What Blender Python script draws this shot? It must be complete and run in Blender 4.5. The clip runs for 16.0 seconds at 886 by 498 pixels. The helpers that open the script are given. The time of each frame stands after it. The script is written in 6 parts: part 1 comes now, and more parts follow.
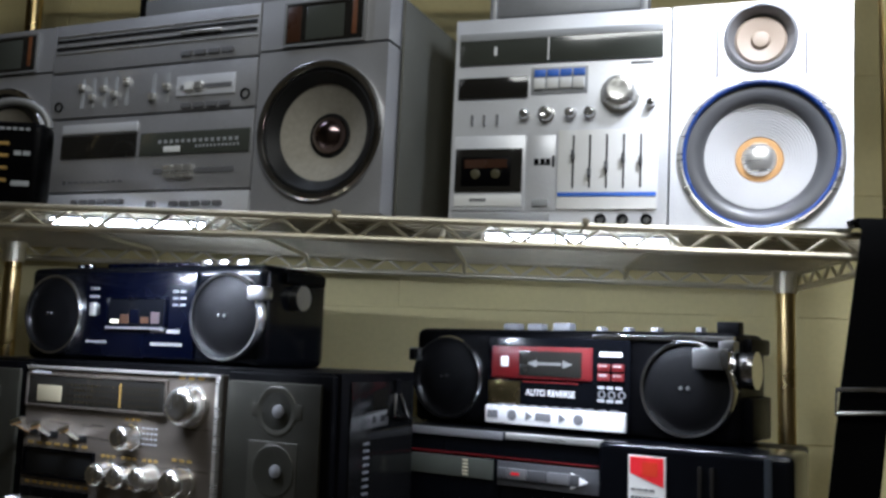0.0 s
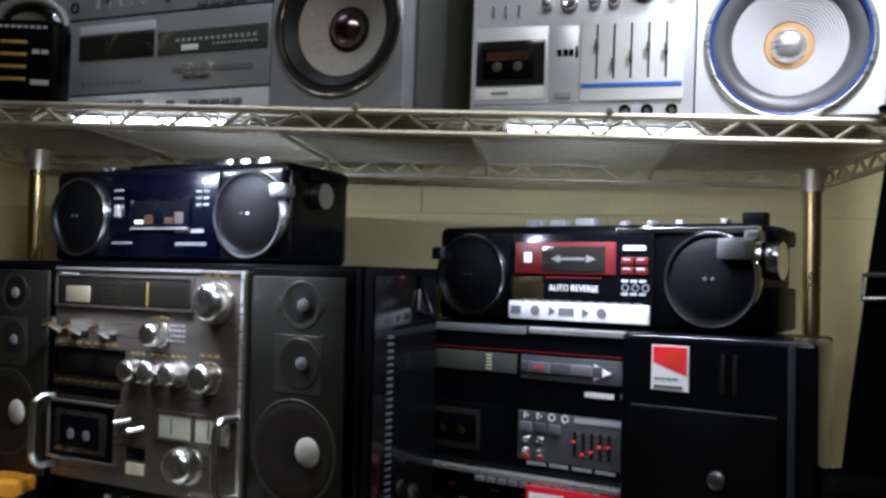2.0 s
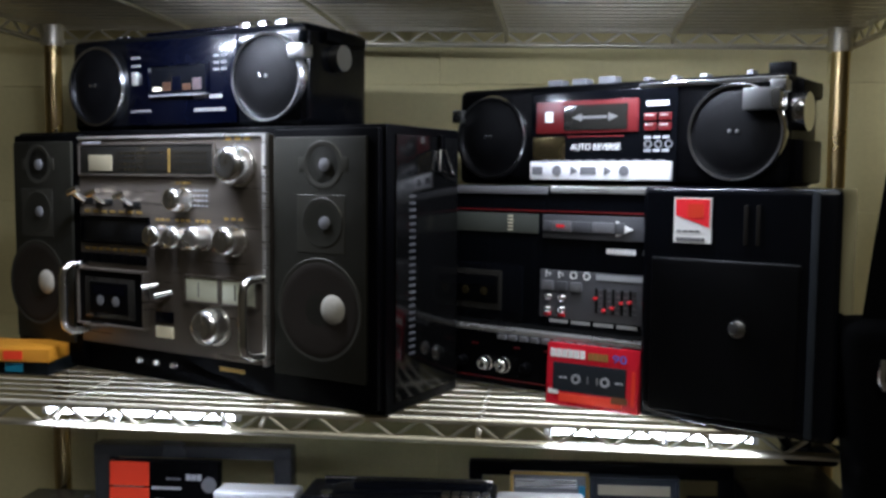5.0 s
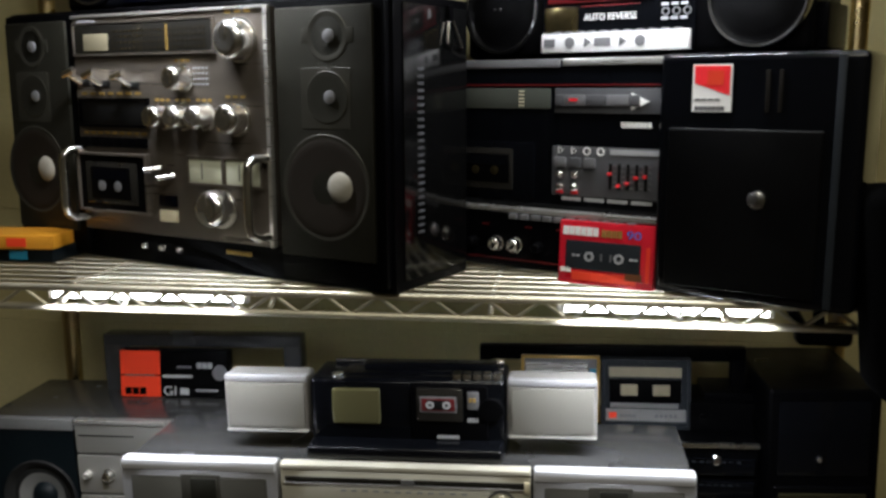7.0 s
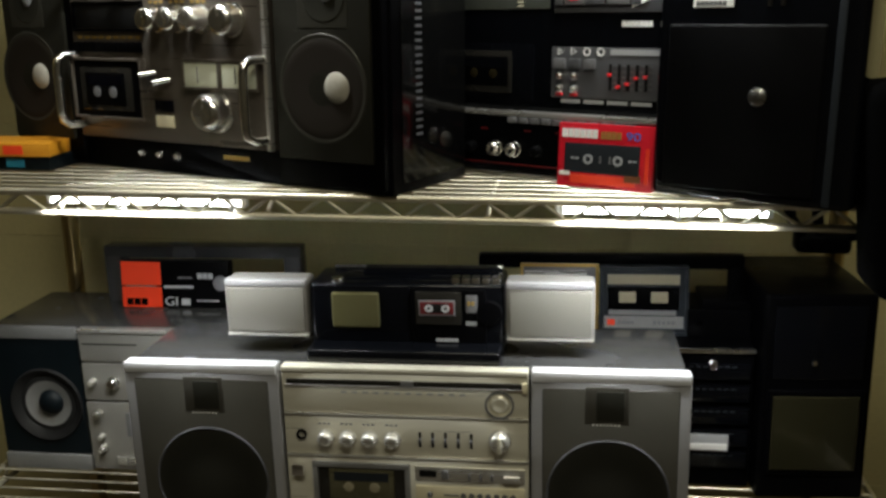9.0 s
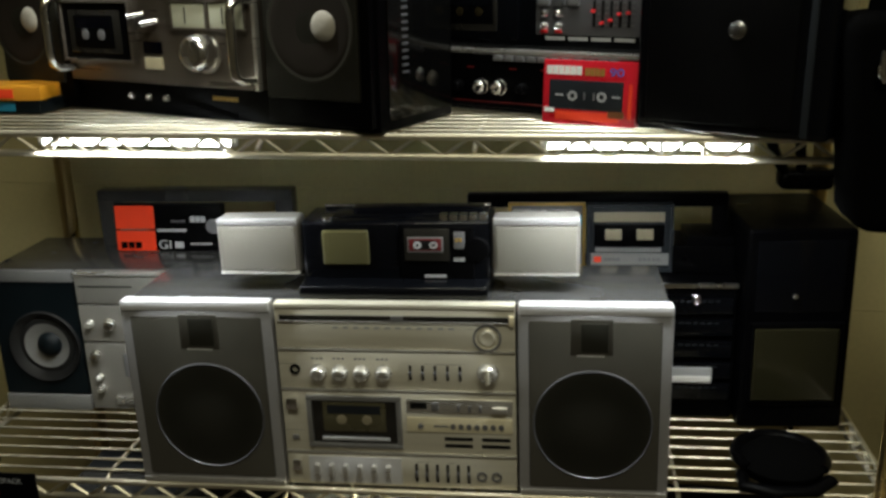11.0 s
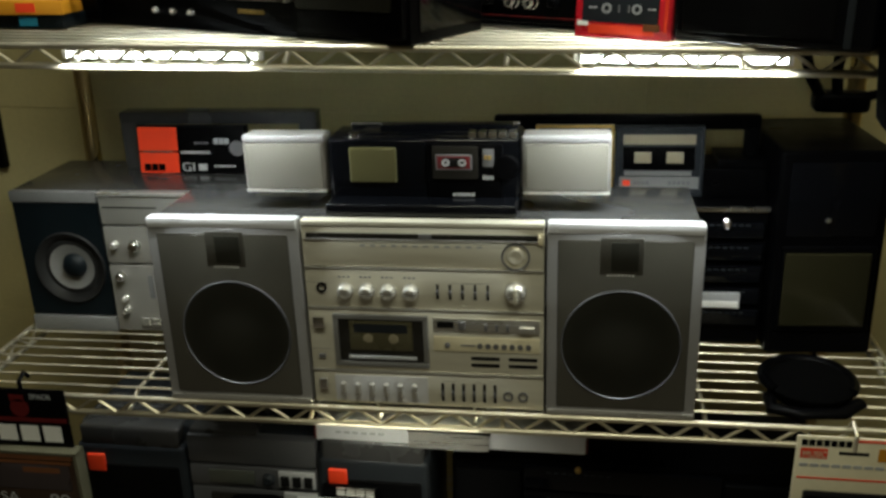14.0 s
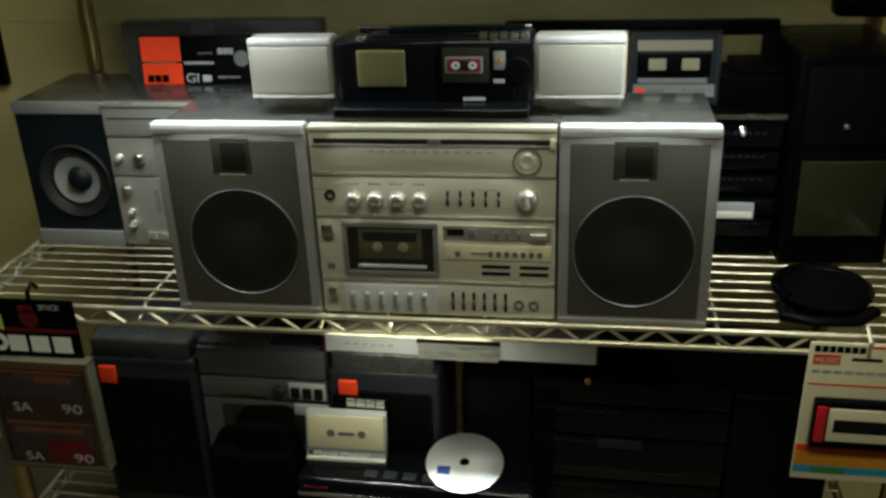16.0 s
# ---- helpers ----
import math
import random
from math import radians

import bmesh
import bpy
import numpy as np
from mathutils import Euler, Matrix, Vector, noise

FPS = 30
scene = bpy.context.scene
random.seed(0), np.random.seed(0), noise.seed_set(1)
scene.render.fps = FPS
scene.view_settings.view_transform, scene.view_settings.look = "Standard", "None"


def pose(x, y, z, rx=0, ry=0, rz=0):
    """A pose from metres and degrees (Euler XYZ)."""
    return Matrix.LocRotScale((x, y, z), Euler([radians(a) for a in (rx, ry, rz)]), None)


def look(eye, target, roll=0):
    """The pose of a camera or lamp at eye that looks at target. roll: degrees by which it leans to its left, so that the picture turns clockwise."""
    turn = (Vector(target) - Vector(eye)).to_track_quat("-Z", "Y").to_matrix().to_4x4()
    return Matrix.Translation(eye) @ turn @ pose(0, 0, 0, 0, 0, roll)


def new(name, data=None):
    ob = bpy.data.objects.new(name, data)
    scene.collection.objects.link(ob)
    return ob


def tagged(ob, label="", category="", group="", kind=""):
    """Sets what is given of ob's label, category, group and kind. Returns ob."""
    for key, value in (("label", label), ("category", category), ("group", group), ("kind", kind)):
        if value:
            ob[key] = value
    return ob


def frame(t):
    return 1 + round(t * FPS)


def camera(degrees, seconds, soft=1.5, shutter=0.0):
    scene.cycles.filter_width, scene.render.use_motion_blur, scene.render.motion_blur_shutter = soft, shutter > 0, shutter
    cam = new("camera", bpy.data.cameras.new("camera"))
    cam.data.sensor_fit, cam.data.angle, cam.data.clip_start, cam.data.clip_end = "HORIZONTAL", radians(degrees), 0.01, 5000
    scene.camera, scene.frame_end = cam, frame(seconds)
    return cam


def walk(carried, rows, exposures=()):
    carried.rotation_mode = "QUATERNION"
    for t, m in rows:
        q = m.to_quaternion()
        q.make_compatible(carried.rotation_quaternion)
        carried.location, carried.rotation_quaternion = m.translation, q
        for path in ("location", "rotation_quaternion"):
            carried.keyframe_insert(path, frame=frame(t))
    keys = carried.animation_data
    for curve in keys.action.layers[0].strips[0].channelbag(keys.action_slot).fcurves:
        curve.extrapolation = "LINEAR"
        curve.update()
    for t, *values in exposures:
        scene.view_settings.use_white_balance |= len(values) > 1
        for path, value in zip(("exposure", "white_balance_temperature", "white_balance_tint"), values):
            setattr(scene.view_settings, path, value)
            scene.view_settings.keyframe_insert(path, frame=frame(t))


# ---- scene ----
cam = camera(51.7, 16.0, soft=2.9)
PATH = [
    (0, (0.346, -0.958, 1.45), (0.175, 1.023, 1.671), 1.8),
    (0.5, (0.35, -0.954, 1.444), (0.2, 1.032, 1.627), 1.7),
    (1, (0.351, -0.956, 1.44), (0.166, 1.029, 1.59), 1.7),
    (1.5, (0.349, -0.958, 1.428), (0.154, 1.03, 1.531), 1.7),
    (2, (0.346, -0.951, 1.416), (0.13, 1.037, 1.474), 1.3),
    (2.5, (0.344, -0.951, 1.407), (0.135, 1.038, 1.437), 0.8),
    (3, (0.345, -0.952, 1.4), (0.125, 1.035, 1.379), 0.6),
    (3.5, (0.345, -0.953, 1.391), (0.103, 1.032, 1.35), 0.6),
    (3.7, (0.349, -0.954, 1.39), (0.101, 1.03, 1.334), 0.7),
    (5.8, (0.34, -0.946, 1.351), (0.089, 1.024, 1.111), 0.3),
    (6, (0.34, -0.944, 1.347), (0.099, 1.023, 1.082), 0.4),
    (6.5, (0.335, -0.937, 1.337), (0.09, 1.023, 1.025), 0.4),
    (7, (0.334, -0.932, 1.33), (0.078, 1.02, 0.979), -0.2),
    (7.5, (0.336, -0.934, 1.322), (0.073, 1.008, 0.919), -0.2),
    (8, (0.338, -0.923, 1.312), (0.086, 1.011, 0.872), -0.3),
    (8.5, (0.338, -0.933, 1.306), (0.084, 0.993, 0.834), -0.6),
    (9, (0.339, -0.936, 1.298), (0.081, 0.984, 0.803), -0.4),
    (9.5, (0.343, -0.944, 1.292), (0.107, 0.971, 0.767), -0.3),
    (9.7, (0.344, -0.945, 1.292), (0.113, 0.966, 0.748), -0.2),
    (11.8, (0.353, -0.964, 1.269), (0.099, 0.918, 0.64), -1.3),
    (12, (0.353, -0.964, 1.264), (0.097, 0.912, 0.62), -1.1),
    (12.5, (0.35, -0.964, 1.258), (0.076, 0.907, 0.608), -1.1),
    (13, (0.345, -0.964, 1.256), (0.108, 0.911, 0.603), -0.6),
    (13.5, (0.339, -0.963, 1.256), (0.091, 0.906, 0.59), -0.7),
    (14, (0.334, -0.96, 1.25), (0.061, 0.893, 0.548), -0.8),
    (14.5, (0.329, -0.968, 1.244), (0.057, 0.871, 0.507), -0.6),
    (15, (0.327, -0.961, 1.231), (0.034, 0.858, 0.454), -0.6),
    (15.5, (0.326, -0.954, 1.221), (0.012, 0.852, 0.422), -1.4),
    (16, (0.329, -0.959, 1.212), (0.048, 0.839, 0.383), -1.1),
]
walk(cam, [(t, look(eye, target, roll)) for t, eye, target, roll in PATH],
     exposures=[(0.0, 0.1, 5570, 14), (3.7, 0.04, 5430, 16), (6.0, 0.03, 5950, 14), (9.0, 0.04, 6700, 7),
                (12.5, 0.1, 6700, 4), (13.6, 0.12, 6500, 3), (15.0, 0.23, 7550, -5), (16.0, 0.3, 6700, -5)])

# ---- world and light ----
world = bpy.data.worlds.new("room_dark")
scene.world = world
world.use_nodes = True
world.node_tree.nodes["Background"].inputs[0].default_value = (0.9, 0.85, 0.7, 1)
world.node_tree.nodes["Background"].inputs[1].default_value = 0.004
TUBE = 24.0


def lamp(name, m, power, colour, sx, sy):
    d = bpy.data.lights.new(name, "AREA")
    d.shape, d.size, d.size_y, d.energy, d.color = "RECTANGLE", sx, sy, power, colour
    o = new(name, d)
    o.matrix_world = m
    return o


# unseen ceiling lamp assumed in front of the shelves to light the fronts
lamp("unseen_ceiling_lamp", look((0.45, -1.15, 2.455), (0.45, -0.8, 0.0)), 16.0, (1.0, 0.95, 0.78), 1.1, 0.3)
# unseen spot added above the right silver boombox for its hot spot
spot = bpy.data.lights.new("unseen_spot_lamp", "SPOT")
spot.energy, spot.color, spot.spot_size, spot.spot_blend, spot.shadow_soft_size = 19.0, (1.0, 0.98, 0.93), radians(58), 0.85, 0.03
new("unseen_spot_lamp", spot).matrix_world = look((0.60, -0.25, 2.03), (0.625, 0.02, 1.72))


# ---- materials ----
def mat(name, col, rough=0.5, metal=0.0, grain=0.0, gscale=60.0, stain=0.0, bump=0.0, bscale=200.0, coat=0.0, emit=0.0, trans=0.0, stretch=(1, 1, 1), mesh_dots=0.0, spec=None):
    m = bpy.data.materials.new(name)
    m.use_nodes = True
    nt = m.node_tree
    b = nt.nodes["Principled BSDF"]
    b.inputs["Base Color"].default_value = (*col, 1)
    b.inputs["Roughness"].default_value = rough
    b.inputs["Metallic"].default_value = metal
    b.inputs["Coat Weight"].default_value = coat
    b.inputs["Specular IOR Level"].default_value = spec if spec is not None else (0.5 if max(col) > 0.03 else 0.18)
    b.inputs["Transmission Weight"].default_value = trans
    if emit:
        b.inputs["Emission Color"].default_value = (*col, 1)
        b.inputs["Emission Strength"].default_value = emit
    if not (grain or stain or bump or mesh_dots):
        return m
    tc = nt.nodes.new("ShaderNodeTexCoord")
    mp = nt.nodes.new("ShaderNodeMapping")
    mp.inputs["Scale"].default_value = stretch
    nt.links.new(tc.outputs["Object"], mp.inputs[0])
    colour = None

    def varied(scale, amount, detail, prev):
        n = nt.nodes.new("ShaderNodeTexNoise")
        n.inputs["Scale"].default_value = scale
        n.inputs["Detail"].default_value = detail
        nt.links.new(mp.outputs[0], n.inputs["Vector"])
        r = nt.nodes.new("ShaderNodeMapRange")
        r.inputs[1].default_value, r.inputs[2].default_value = 0.3, 0.7
        r.inputs[3].default_value, r.inputs[4].default_value = 1 - amount, 1 + amount * 0.6
        nt.links.new(n.outputs[0], r.inputs[0])
        x = nt.nodes.new("ShaderNodeMix")
        x.data_type, x.blend_type = "RGBA", "MULTIPLY"
        x.inputs[0].default_value = 1.0
        if prev is None:
            x.inputs[6].default_value = (*col, 1)
        else:
            nt.links.new(prev, x.inputs[6])
        nt.links.new(r.outputs[0], x.inputs[7])
        return x.outputs[2], n

    if stain:
        colour, n = varied(9.0, stain, 4, colour)
        rr = nt.nodes.new("ShaderNodeMapRange")
        rr.inputs[1].default_value, rr.inputs[2].default_value = 0.3, 0.7
        rr.inputs[3].default_value, rr.inputs[4].default_value = max(rough - 0.1, 0.04), min(rough + 0.15, 1)
        nt.links.new(n.outputs[0], rr.inputs[0])
        nt.links.new(rr.outputs[0], b.inputs["Roughness"])
    if grain:
        colour, _ = varied(gscale, grain, 3, colour)
    if mesh_dots:
        v = nt.nodes.new("ShaderNodeTexVoronoi")
        v.inputs["Scale"].default_value = mesh_dots
        v.inputs["Randomness"].default_value = 0.0
        nt.links.new(mp.outputs[0], v.inputs["Vector"])
        r = nt.nodes.new("ShaderNodeMapRange")
        r.inputs[1].default_value, r.inputs[2].default_value = 0.25, 0.45
        r.inputs[3].default_value, r.inputs[4].default_value = 0.35, 1.15
        nt.links.new(v.outputs["Distance"], r.inputs[0])
        x = nt.nodes.new("ShaderNodeMix")
        x.data_type, x.blend_type = "RGBA", "MULTIPLY"
        x.inputs[0].default_value = 1.0
        if colour is None:
            x.inputs[6].default_value = (*col, 1)
        else:
            nt.links.new(colour, x.inputs[6])
        nt.links.new(r.outputs[0], x.inputs[7])
        colour = x.outputs[2]
        bp = nt.nodes.new("ShaderNodeBump")
        bp.inputs["Strength"].default_value = 0.4
        bp.inputs["Distance"].default_value = 0.0006
        nt.links.new(v.outputs["Distance"], bp.inputs["Height"])
        nt.links.new(bp.outputs[0], b.inputs["Normal"])
    if colour is not None:
        nt.links.new(colour, b.inputs["Base Color"])
    if bump:
        n = nt.nodes.new("ShaderNodeTexNoise")
        n.inputs["Scale"].default_value = bscale
        n.inputs["Detail"].default_value = 3
        nt.links.new(mp.outputs[0], n.inputs["Vector"])
        bp = nt.nodes.new("ShaderNodeBump")
        bp.inputs["Strength"].default_value = bump
        bp.inputs["Distance"].default_value = 0.001
        nt.links.new(n.outputs[0], bp.inputs["Height"])
        nt.links.new(bp.outputs[0], b.inputs["Normal"])
    return m


WALL = mat("cream_wall_paint", (0.66, 0.575, 0.285), 0.7, stain=0.06, grain=0.04, gscale=120, bump=0.25, bscale=90)
# unseen walls and ceiling are kept dark to cut reflections on black plastic
WALLB = mat("unseen_room_dark", (0.17, 0.15, 0.11), 0.8, stain=0.08)
FLOORM = mat("brown_carpet", (0.10, 0.08, 0.06), 0.95, grain=0.3, gscale=300, stain=0.2)
CHROME = mat("shelf_chrome", (0.70, 0.65, 0.51), 0.47, 1.0, stain=0.08, grain=0.05)
POSTM = mat("brassy_chrome_post", (0.55, 0.42, 0.19), 0.28, 1.0, stain=0.1)
TUBEM = mat("tube_glow", (0.86, 0.93, 1.0), 0.5, emit=TUBE)
TUBED = mat("dim_tube_glow", (1.0, 0.92, 0.66), 0.5, emit=5.0)
FIXM = mat("white_fixture", (0.75, 0.74, 0.7), 0.45, stain=0.06)
CLIPM = mat("clear_clip", (0.8, 0.8, 0.76), 0.15, 0.0, stain=0.03)
SILVERM = mat("mid_silver_paint", (0.40, 0.40, 0.41), 0.38, 0.5, stain=0.08, grain=0.05, gscale=400)
TVSIL = mat("warm_silver_paint", (0.30, 0.29, 0.265), 0.4, 0.5, stain=0.08)
PALEG = mat("pale_perforated_metal", (0.17, 0.163, 0.142), 0.42, 0.35, mesh_dots=600, stain=0.05)
CLASP = mat("worn_chrome", (0.36, 0.36, 0.35), 0.27, 1.0, stain=0.1)
WSIL = mat("white_silver_plate", (0.82, 0.82, 0.82), 0.35, 0.15, stain=0.04)
SILVERW = mat("pale_silver_paint", (0.74, 0.75, 0.78), 0.36, 0.35, stain=0.05, grain=0.04, gscale=400)
SILVERC = mat("champagne_silver", (0.72, 0.69, 0.57), 0.36, 0.4, stain=0.06, grain=0.06, gscale=300, stretch=(1, 1, 14))
SILVERG = mat("grey_silver_case", (0.22, 0.22, 0.215), 0.42, 0.4, stain=0.09, grain=0.06, gscale=300)
BRUSH = mat("brushed_alloy", (0.72, 0.71, 0.67), 0.3, 0.8, stain=0.05, grain=0.08, gscale=200, stretch=(1, 1, 20))
GUN = mat("gunmetal_panel", (0.145, 0.125, 0.104), 0.33, 0.6, stain=0.1, grain=0.08, gscale=250, stretch=(1, 1, 15))
BLACK = mat("black_plastic", (0.0013, 0.0013, 0.0016), 0.34, stain=0.25, bump=0.12, bscale=900, spec=0.05)
GLOSS = mat("gloss_black_plastic", (0.0022, 0.0025, 0.0035), 0.12, stain=0.2, coat=0.12)
DARK = mat("dark_recess", (0.006, 0.006, 0.006), 0.5, stain=0.3)
NAVY = mat("navy_gloss_plastic", (0.0003, 0.0006, 0.0028), 0.2, stain=0.15, coat=0.2)
NAVYM = mat("navy_matt_front", (0.0022, 0.0048, 0.0065), 0.5, stain=0.2, grain=0.1)
CHR = mat("bright_chrome", (0.82, 0.82, 0.82), 0.14, 1.0, stain=0.04)
KNOBM = mat("satin_chrome", (0.88, 0.87, 0.84), 0.19, 1.0, stain=0.05)
GRILLE = mat("black_mesh_grille", (0.0022, 0.0022, 0.0025), 0.42, 0.0, mesh_dots=520, stain=0.15, spec=0.09)
GRILLEB = mat("brown_black_mesh", (0.028, 0.028, 0.023), 0.4, 0.3, mesh_dots=520, stain=0.15)
GRILLEG = mat("grey_mesh_grille", (0.105, 0.101, 0.086), 0.4, 0.5, mesh_dots=520, stain=0.12)
CLOTHG = mat("brown_speaker_cloth", (0.031, 0.030, 0.023), 0.42, 0.55, mesh_dots=480, stain=0.15, spec=0.25)
DRIVERM = mat("driver_behind_cloth", (0.048, 0.046, 0.037), 0.38, 0.5, stain=0.2, spec=0.25)
CONEB = mat("brown_woofer_cone", (0.014, 0.011, 0.008), 0.5, stain=0.25, spec=0.2)
SIDEG = mat("polished_black_side", (0.003, 0.003, 0.003), 0.09, stain=0.12, spec=0.5)
TOPG = mat("grey_enamel_top", (0.07, 0.07, 0.071), 0.2, 0.45, stain=0.14, grain=0.06, gscale=300)
WRAPM = mat("amber_shrink_wrap", (0.034, 0.018, 0.011), 0.2, stain=0.6, grain=0.3, gscale=35, coat=0.4)
TAPEM = mat("plum_tape_shell", (0.040, 0.030, 0.032), 0.25, stain=0.4)
TRAYM = mat("olive_clear_tray", (0.085, 0.08, 0.052), 0.2, stain=0.2, coat=0.3)
DUSK = mat("dark_ruby_chrome", (0.20, 0.15, 0.15), 0.12, 1.0, stain=0.1)
CONE = mat("grey_cone_paper", (0.30, 0.28, 0.23), 0.75, stain=0.15, grain=0.1, gscale=200)
CONEW = mat("white_ribbed_cone", (0.50, 0.50, 0.50), 0.55, stain=0.08)
RUBBER = mat("black_rubber_surround", (0.012, 0.012, 0.012), 0.45, stain=0.25)
RED = mat("red_plastic", (0.55, 0.010, 0.024), 0.28, stain=0.12, coat=0.3)
DKRED = mat("dark_red_print", (0.10, 0.005, 0.006), 0.35, stain=0.15)
REDL = mat("red_slider", (0.85, 0.03, 0.04), 0.3, stain=0.05)
ORANGE = mat("orange_red_print", (0.72, 0.045, 0.012), 0.45, stain=0.08)
ORANGEM = mat("amber_label", (0.15, 0.055, 0.02), 0.3, stain=0.2, grain=0.2, gscale=40)
YELLOW = mat("yellow_card", (0.52, 0.22, 0.015), 0.4, stain=0.1)
WHITE = mat("white_print", (0.80, 0.80, 0.78), 0.4, stain=0.06)
# darker copy of the cream, for the shaded boxed cassette and small parts
TAN = mat("dimmed_cream", (0.25, 0.22, 0.145), 0.5, stain=0.1)
CREAM = mat("cream_card", (0.66, 0.60, 0.42), 0.5, stain=0.08, grain=0.05)
LOWG = mat("slate_plastic", (0.017, 0.020, 0.024), 0.38, stain=0.15)
GREY = mat("grey_plastic", (0.13, 0.13, 0.135), 0.4, stain=0.12)
LGREY = mat("light_grey_plastic", (0.36, 0.37, 0.38), 0.4, stain=0.1)
BLUE = mat("blue_print", (0.05, 0.16, 0.62), 0.35, stain=0.06)
BLUER = mat("dark_blue_ring", (0.025, 0.06, 0.24), 0.25, stain=0.06)
PAPER = mat("pinkish_cone_paper", (0.26, 0.205, 0.155), 0.6, stain=0.1)
TEAL = mat("teal_print", (0.02, 0.25, 0.42), 0.4, stain=0.1)
GREEN = mat("green_print", (0.03, 0.20, 0.06), 0.4, stain=0.1)
# brown of the reflections in the smoked tweeter windows; also a tape label
BROWNM = mat("brown_window_tint", (0.045, 0.018, 0.008), 0.25, stain=0.2)
OLIVEM = mat("olive_tape_shell", (0.075, 0.068, 0.038), 0.25, stain=0.2)
SIDEO = mat("olive_grey_side", (0.105, 0.105, 0.085), 0.5, 0.2, stain=0.12, grain=0.1, gscale=300, bump=0.2, bscale=500)
# dark gold: dial print, and reflections painted into a plate and tape hubs
GOLDD = mat("dark_gold_tint", (0.13, 0.10, 0.045), 0.18, 0.9, stain=0.12)
DGREY = mat("charcoal_key_plate", (0.07, 0.071, 0.076), 0.36, stain=0.15)
GOLD = mat("gold_print", (0.55, 0.36, 0.10), 0.3, 0.6, stain=0.1)
COPPER = mat("orange_cone_ring", (0.50, 0.28, 0.10), 0.5, stain=0.15)
SCREEN = mat("olive_tv_glass", (0.078, 0.073, 0.034), 0.12, stain=0.05, coat=0.5)
SCREEND = mat("dark_olive_tv_glass", (0.018, 0.0165, 0.008), 0.15, stain=0.08, coat=0.5)
METER = mat("pale_meter_face", (0.62, 0.64, 0.50), 0.3, stain=0.08)
SMOKE = mat("smoked_window", (0.016, 0.015, 0.013), 0.07, stain=0.1, coat=0.6)
DIAL = mat("dial_window", (0.06, 0.065, 0.055), 0.1, stain=0.15, coat=0.6)
NYLON = mat("black_nylon_web", (0.0013, 0.0013, 0.0014), 0.9, spec=0.03, grain=0.3, gscale=500, bump=0.4, bscale=700)
WOODD = mat("dark_side_cabinet", (0.012, 0.011, 0.010), 0.25, stain=0.2, coat=0.3)
DISC = mat("disc_mirror", (0.80, 0.82, 0.86), 0.36, 1.0, stain=0.05)


# ---- mesh helpers ----
def box(bm, x0, y0, z0, x1, y1, z1, r=0.0, seg=2):
    m = Matrix.LocRotScale(((x0 + x1) / 2, (y0 + y1) / 2, (z0 + z1) / 2), None, (abs(x1 - x0), abs(y1 - y0), abs(z1 - z0)))
    vs = bmesh.ops.create_cube(bm, size=1.0, matrix=m)["verts"]
    if r:
        r = min(r, abs(x1 - x0) * 0.45, abs(y1 - y0) * 0.45, abs(z1 - z0) * 0.45)
        es = list({e for v in vs for e in v.link_edges})
        bmesh.ops.bevel(bm, geom=es, offset=r, segments=seg, profile=0.6, affect="EDGES")


def lathe(bm, cx, cz, prof, seg=40):
    """Turns a profile of (radius, y) about the y axis through (cx, cz)."""
    rings = []
    for r, y in prof:
        if r < 1e-6:
            rings.append([bm.verts.new((cx, y, cz))])
        else:
            rings.append([bm.verts.new((cx + r * math.cos(2 * math.pi * k / seg), y, cz + r * math.sin(2 * math.pi * k / seg))) for k in range(seg)])
    for a, b in zip(rings, rings[1:]):
        for k in range(seg):
            q = (k + 1) % seg
            if len(a) == 1 and len(b) == 1:
                continue
            if len(a) == 1:
                bm.faces.new((a[0], b[q], b[k]))
            elif len(b) == 1:
                bm.faces.new((a[k], a[q], b[0]))
            else:
                bm.faces.new((a[k], a[q], b[q], b[k]))


def rod(bm, pts, r, seg=8, closed=False):
    """A round bar along a line of points."""
    pts = [Vector(p) for p in pts]
    n = len(pts)
    rings = []
    side = None
    for i, p in enumerate(pts):
        a = pts[i - 1] if i or closed else p
        b = pts[(i + 1) % n] if i < n - 1 or closed else p
        d = (b - a).normalized()
        if side is None:
            side = d.orthogonal().normalized()
        side = (side - d * side.dot(d)).normalized()
        up = d.cross(side)
        rings.append([bm.verts.new(p + (side * math.cos(2 * math.pi * k / seg) + up * math.sin(2 * math.pi * k / seg)) * r) for k in range(seg)])
    m = n if closed else n - 1
    for i in range(m):
        a, b = rings[i], rings[(i + 1) % n]
        for k in range(seg):
            bm.faces.new((a[k], a[(k + 1) % seg], b[(k + 1) % seg], b[k]))
    if not closed:
        bm.faces.new(rings[0][::-1])
        bm.faces.new(rings[-1])


def plate(bm, u0, z0, u1, z1, y0, y1, holes=(), seg=40):
    """A front board with round holes through it."""
    loops = [[(u0, z0), (u1, z0), (u1, z1), (u0, z1)]]
    for cx, cz, r in holes:
        loops.append([(cx + r * math.cos(2 * math.pi * k / seg), cz + r * math.sin(2 * math.pi * k / seg)) for k in range(seg)])
    edges = []
    for lp in loops:
        vs = [bm.verts.new((x, y0, z)) for x, z in lp]
        edges += [bm.edges.new((vs[i], vs[(i + 1) % len(vs)])) for i in range(len(vs))]
    res = bmesh.ops.triangle_fill(bm, use_beauty=True, edges=edges)
    faces = [g for g in res["geom"] if isinstance(g, bmesh.types.BMFace)]
    ext = bmesh.ops.extrude_face_region(bm, geom=faces)
    bmesh.ops.translate(bm, verts=[g for g in ext["geom"] if isinstance(g, bmesh.types.BMVert)], vec=(0, y1 - y0, 0))


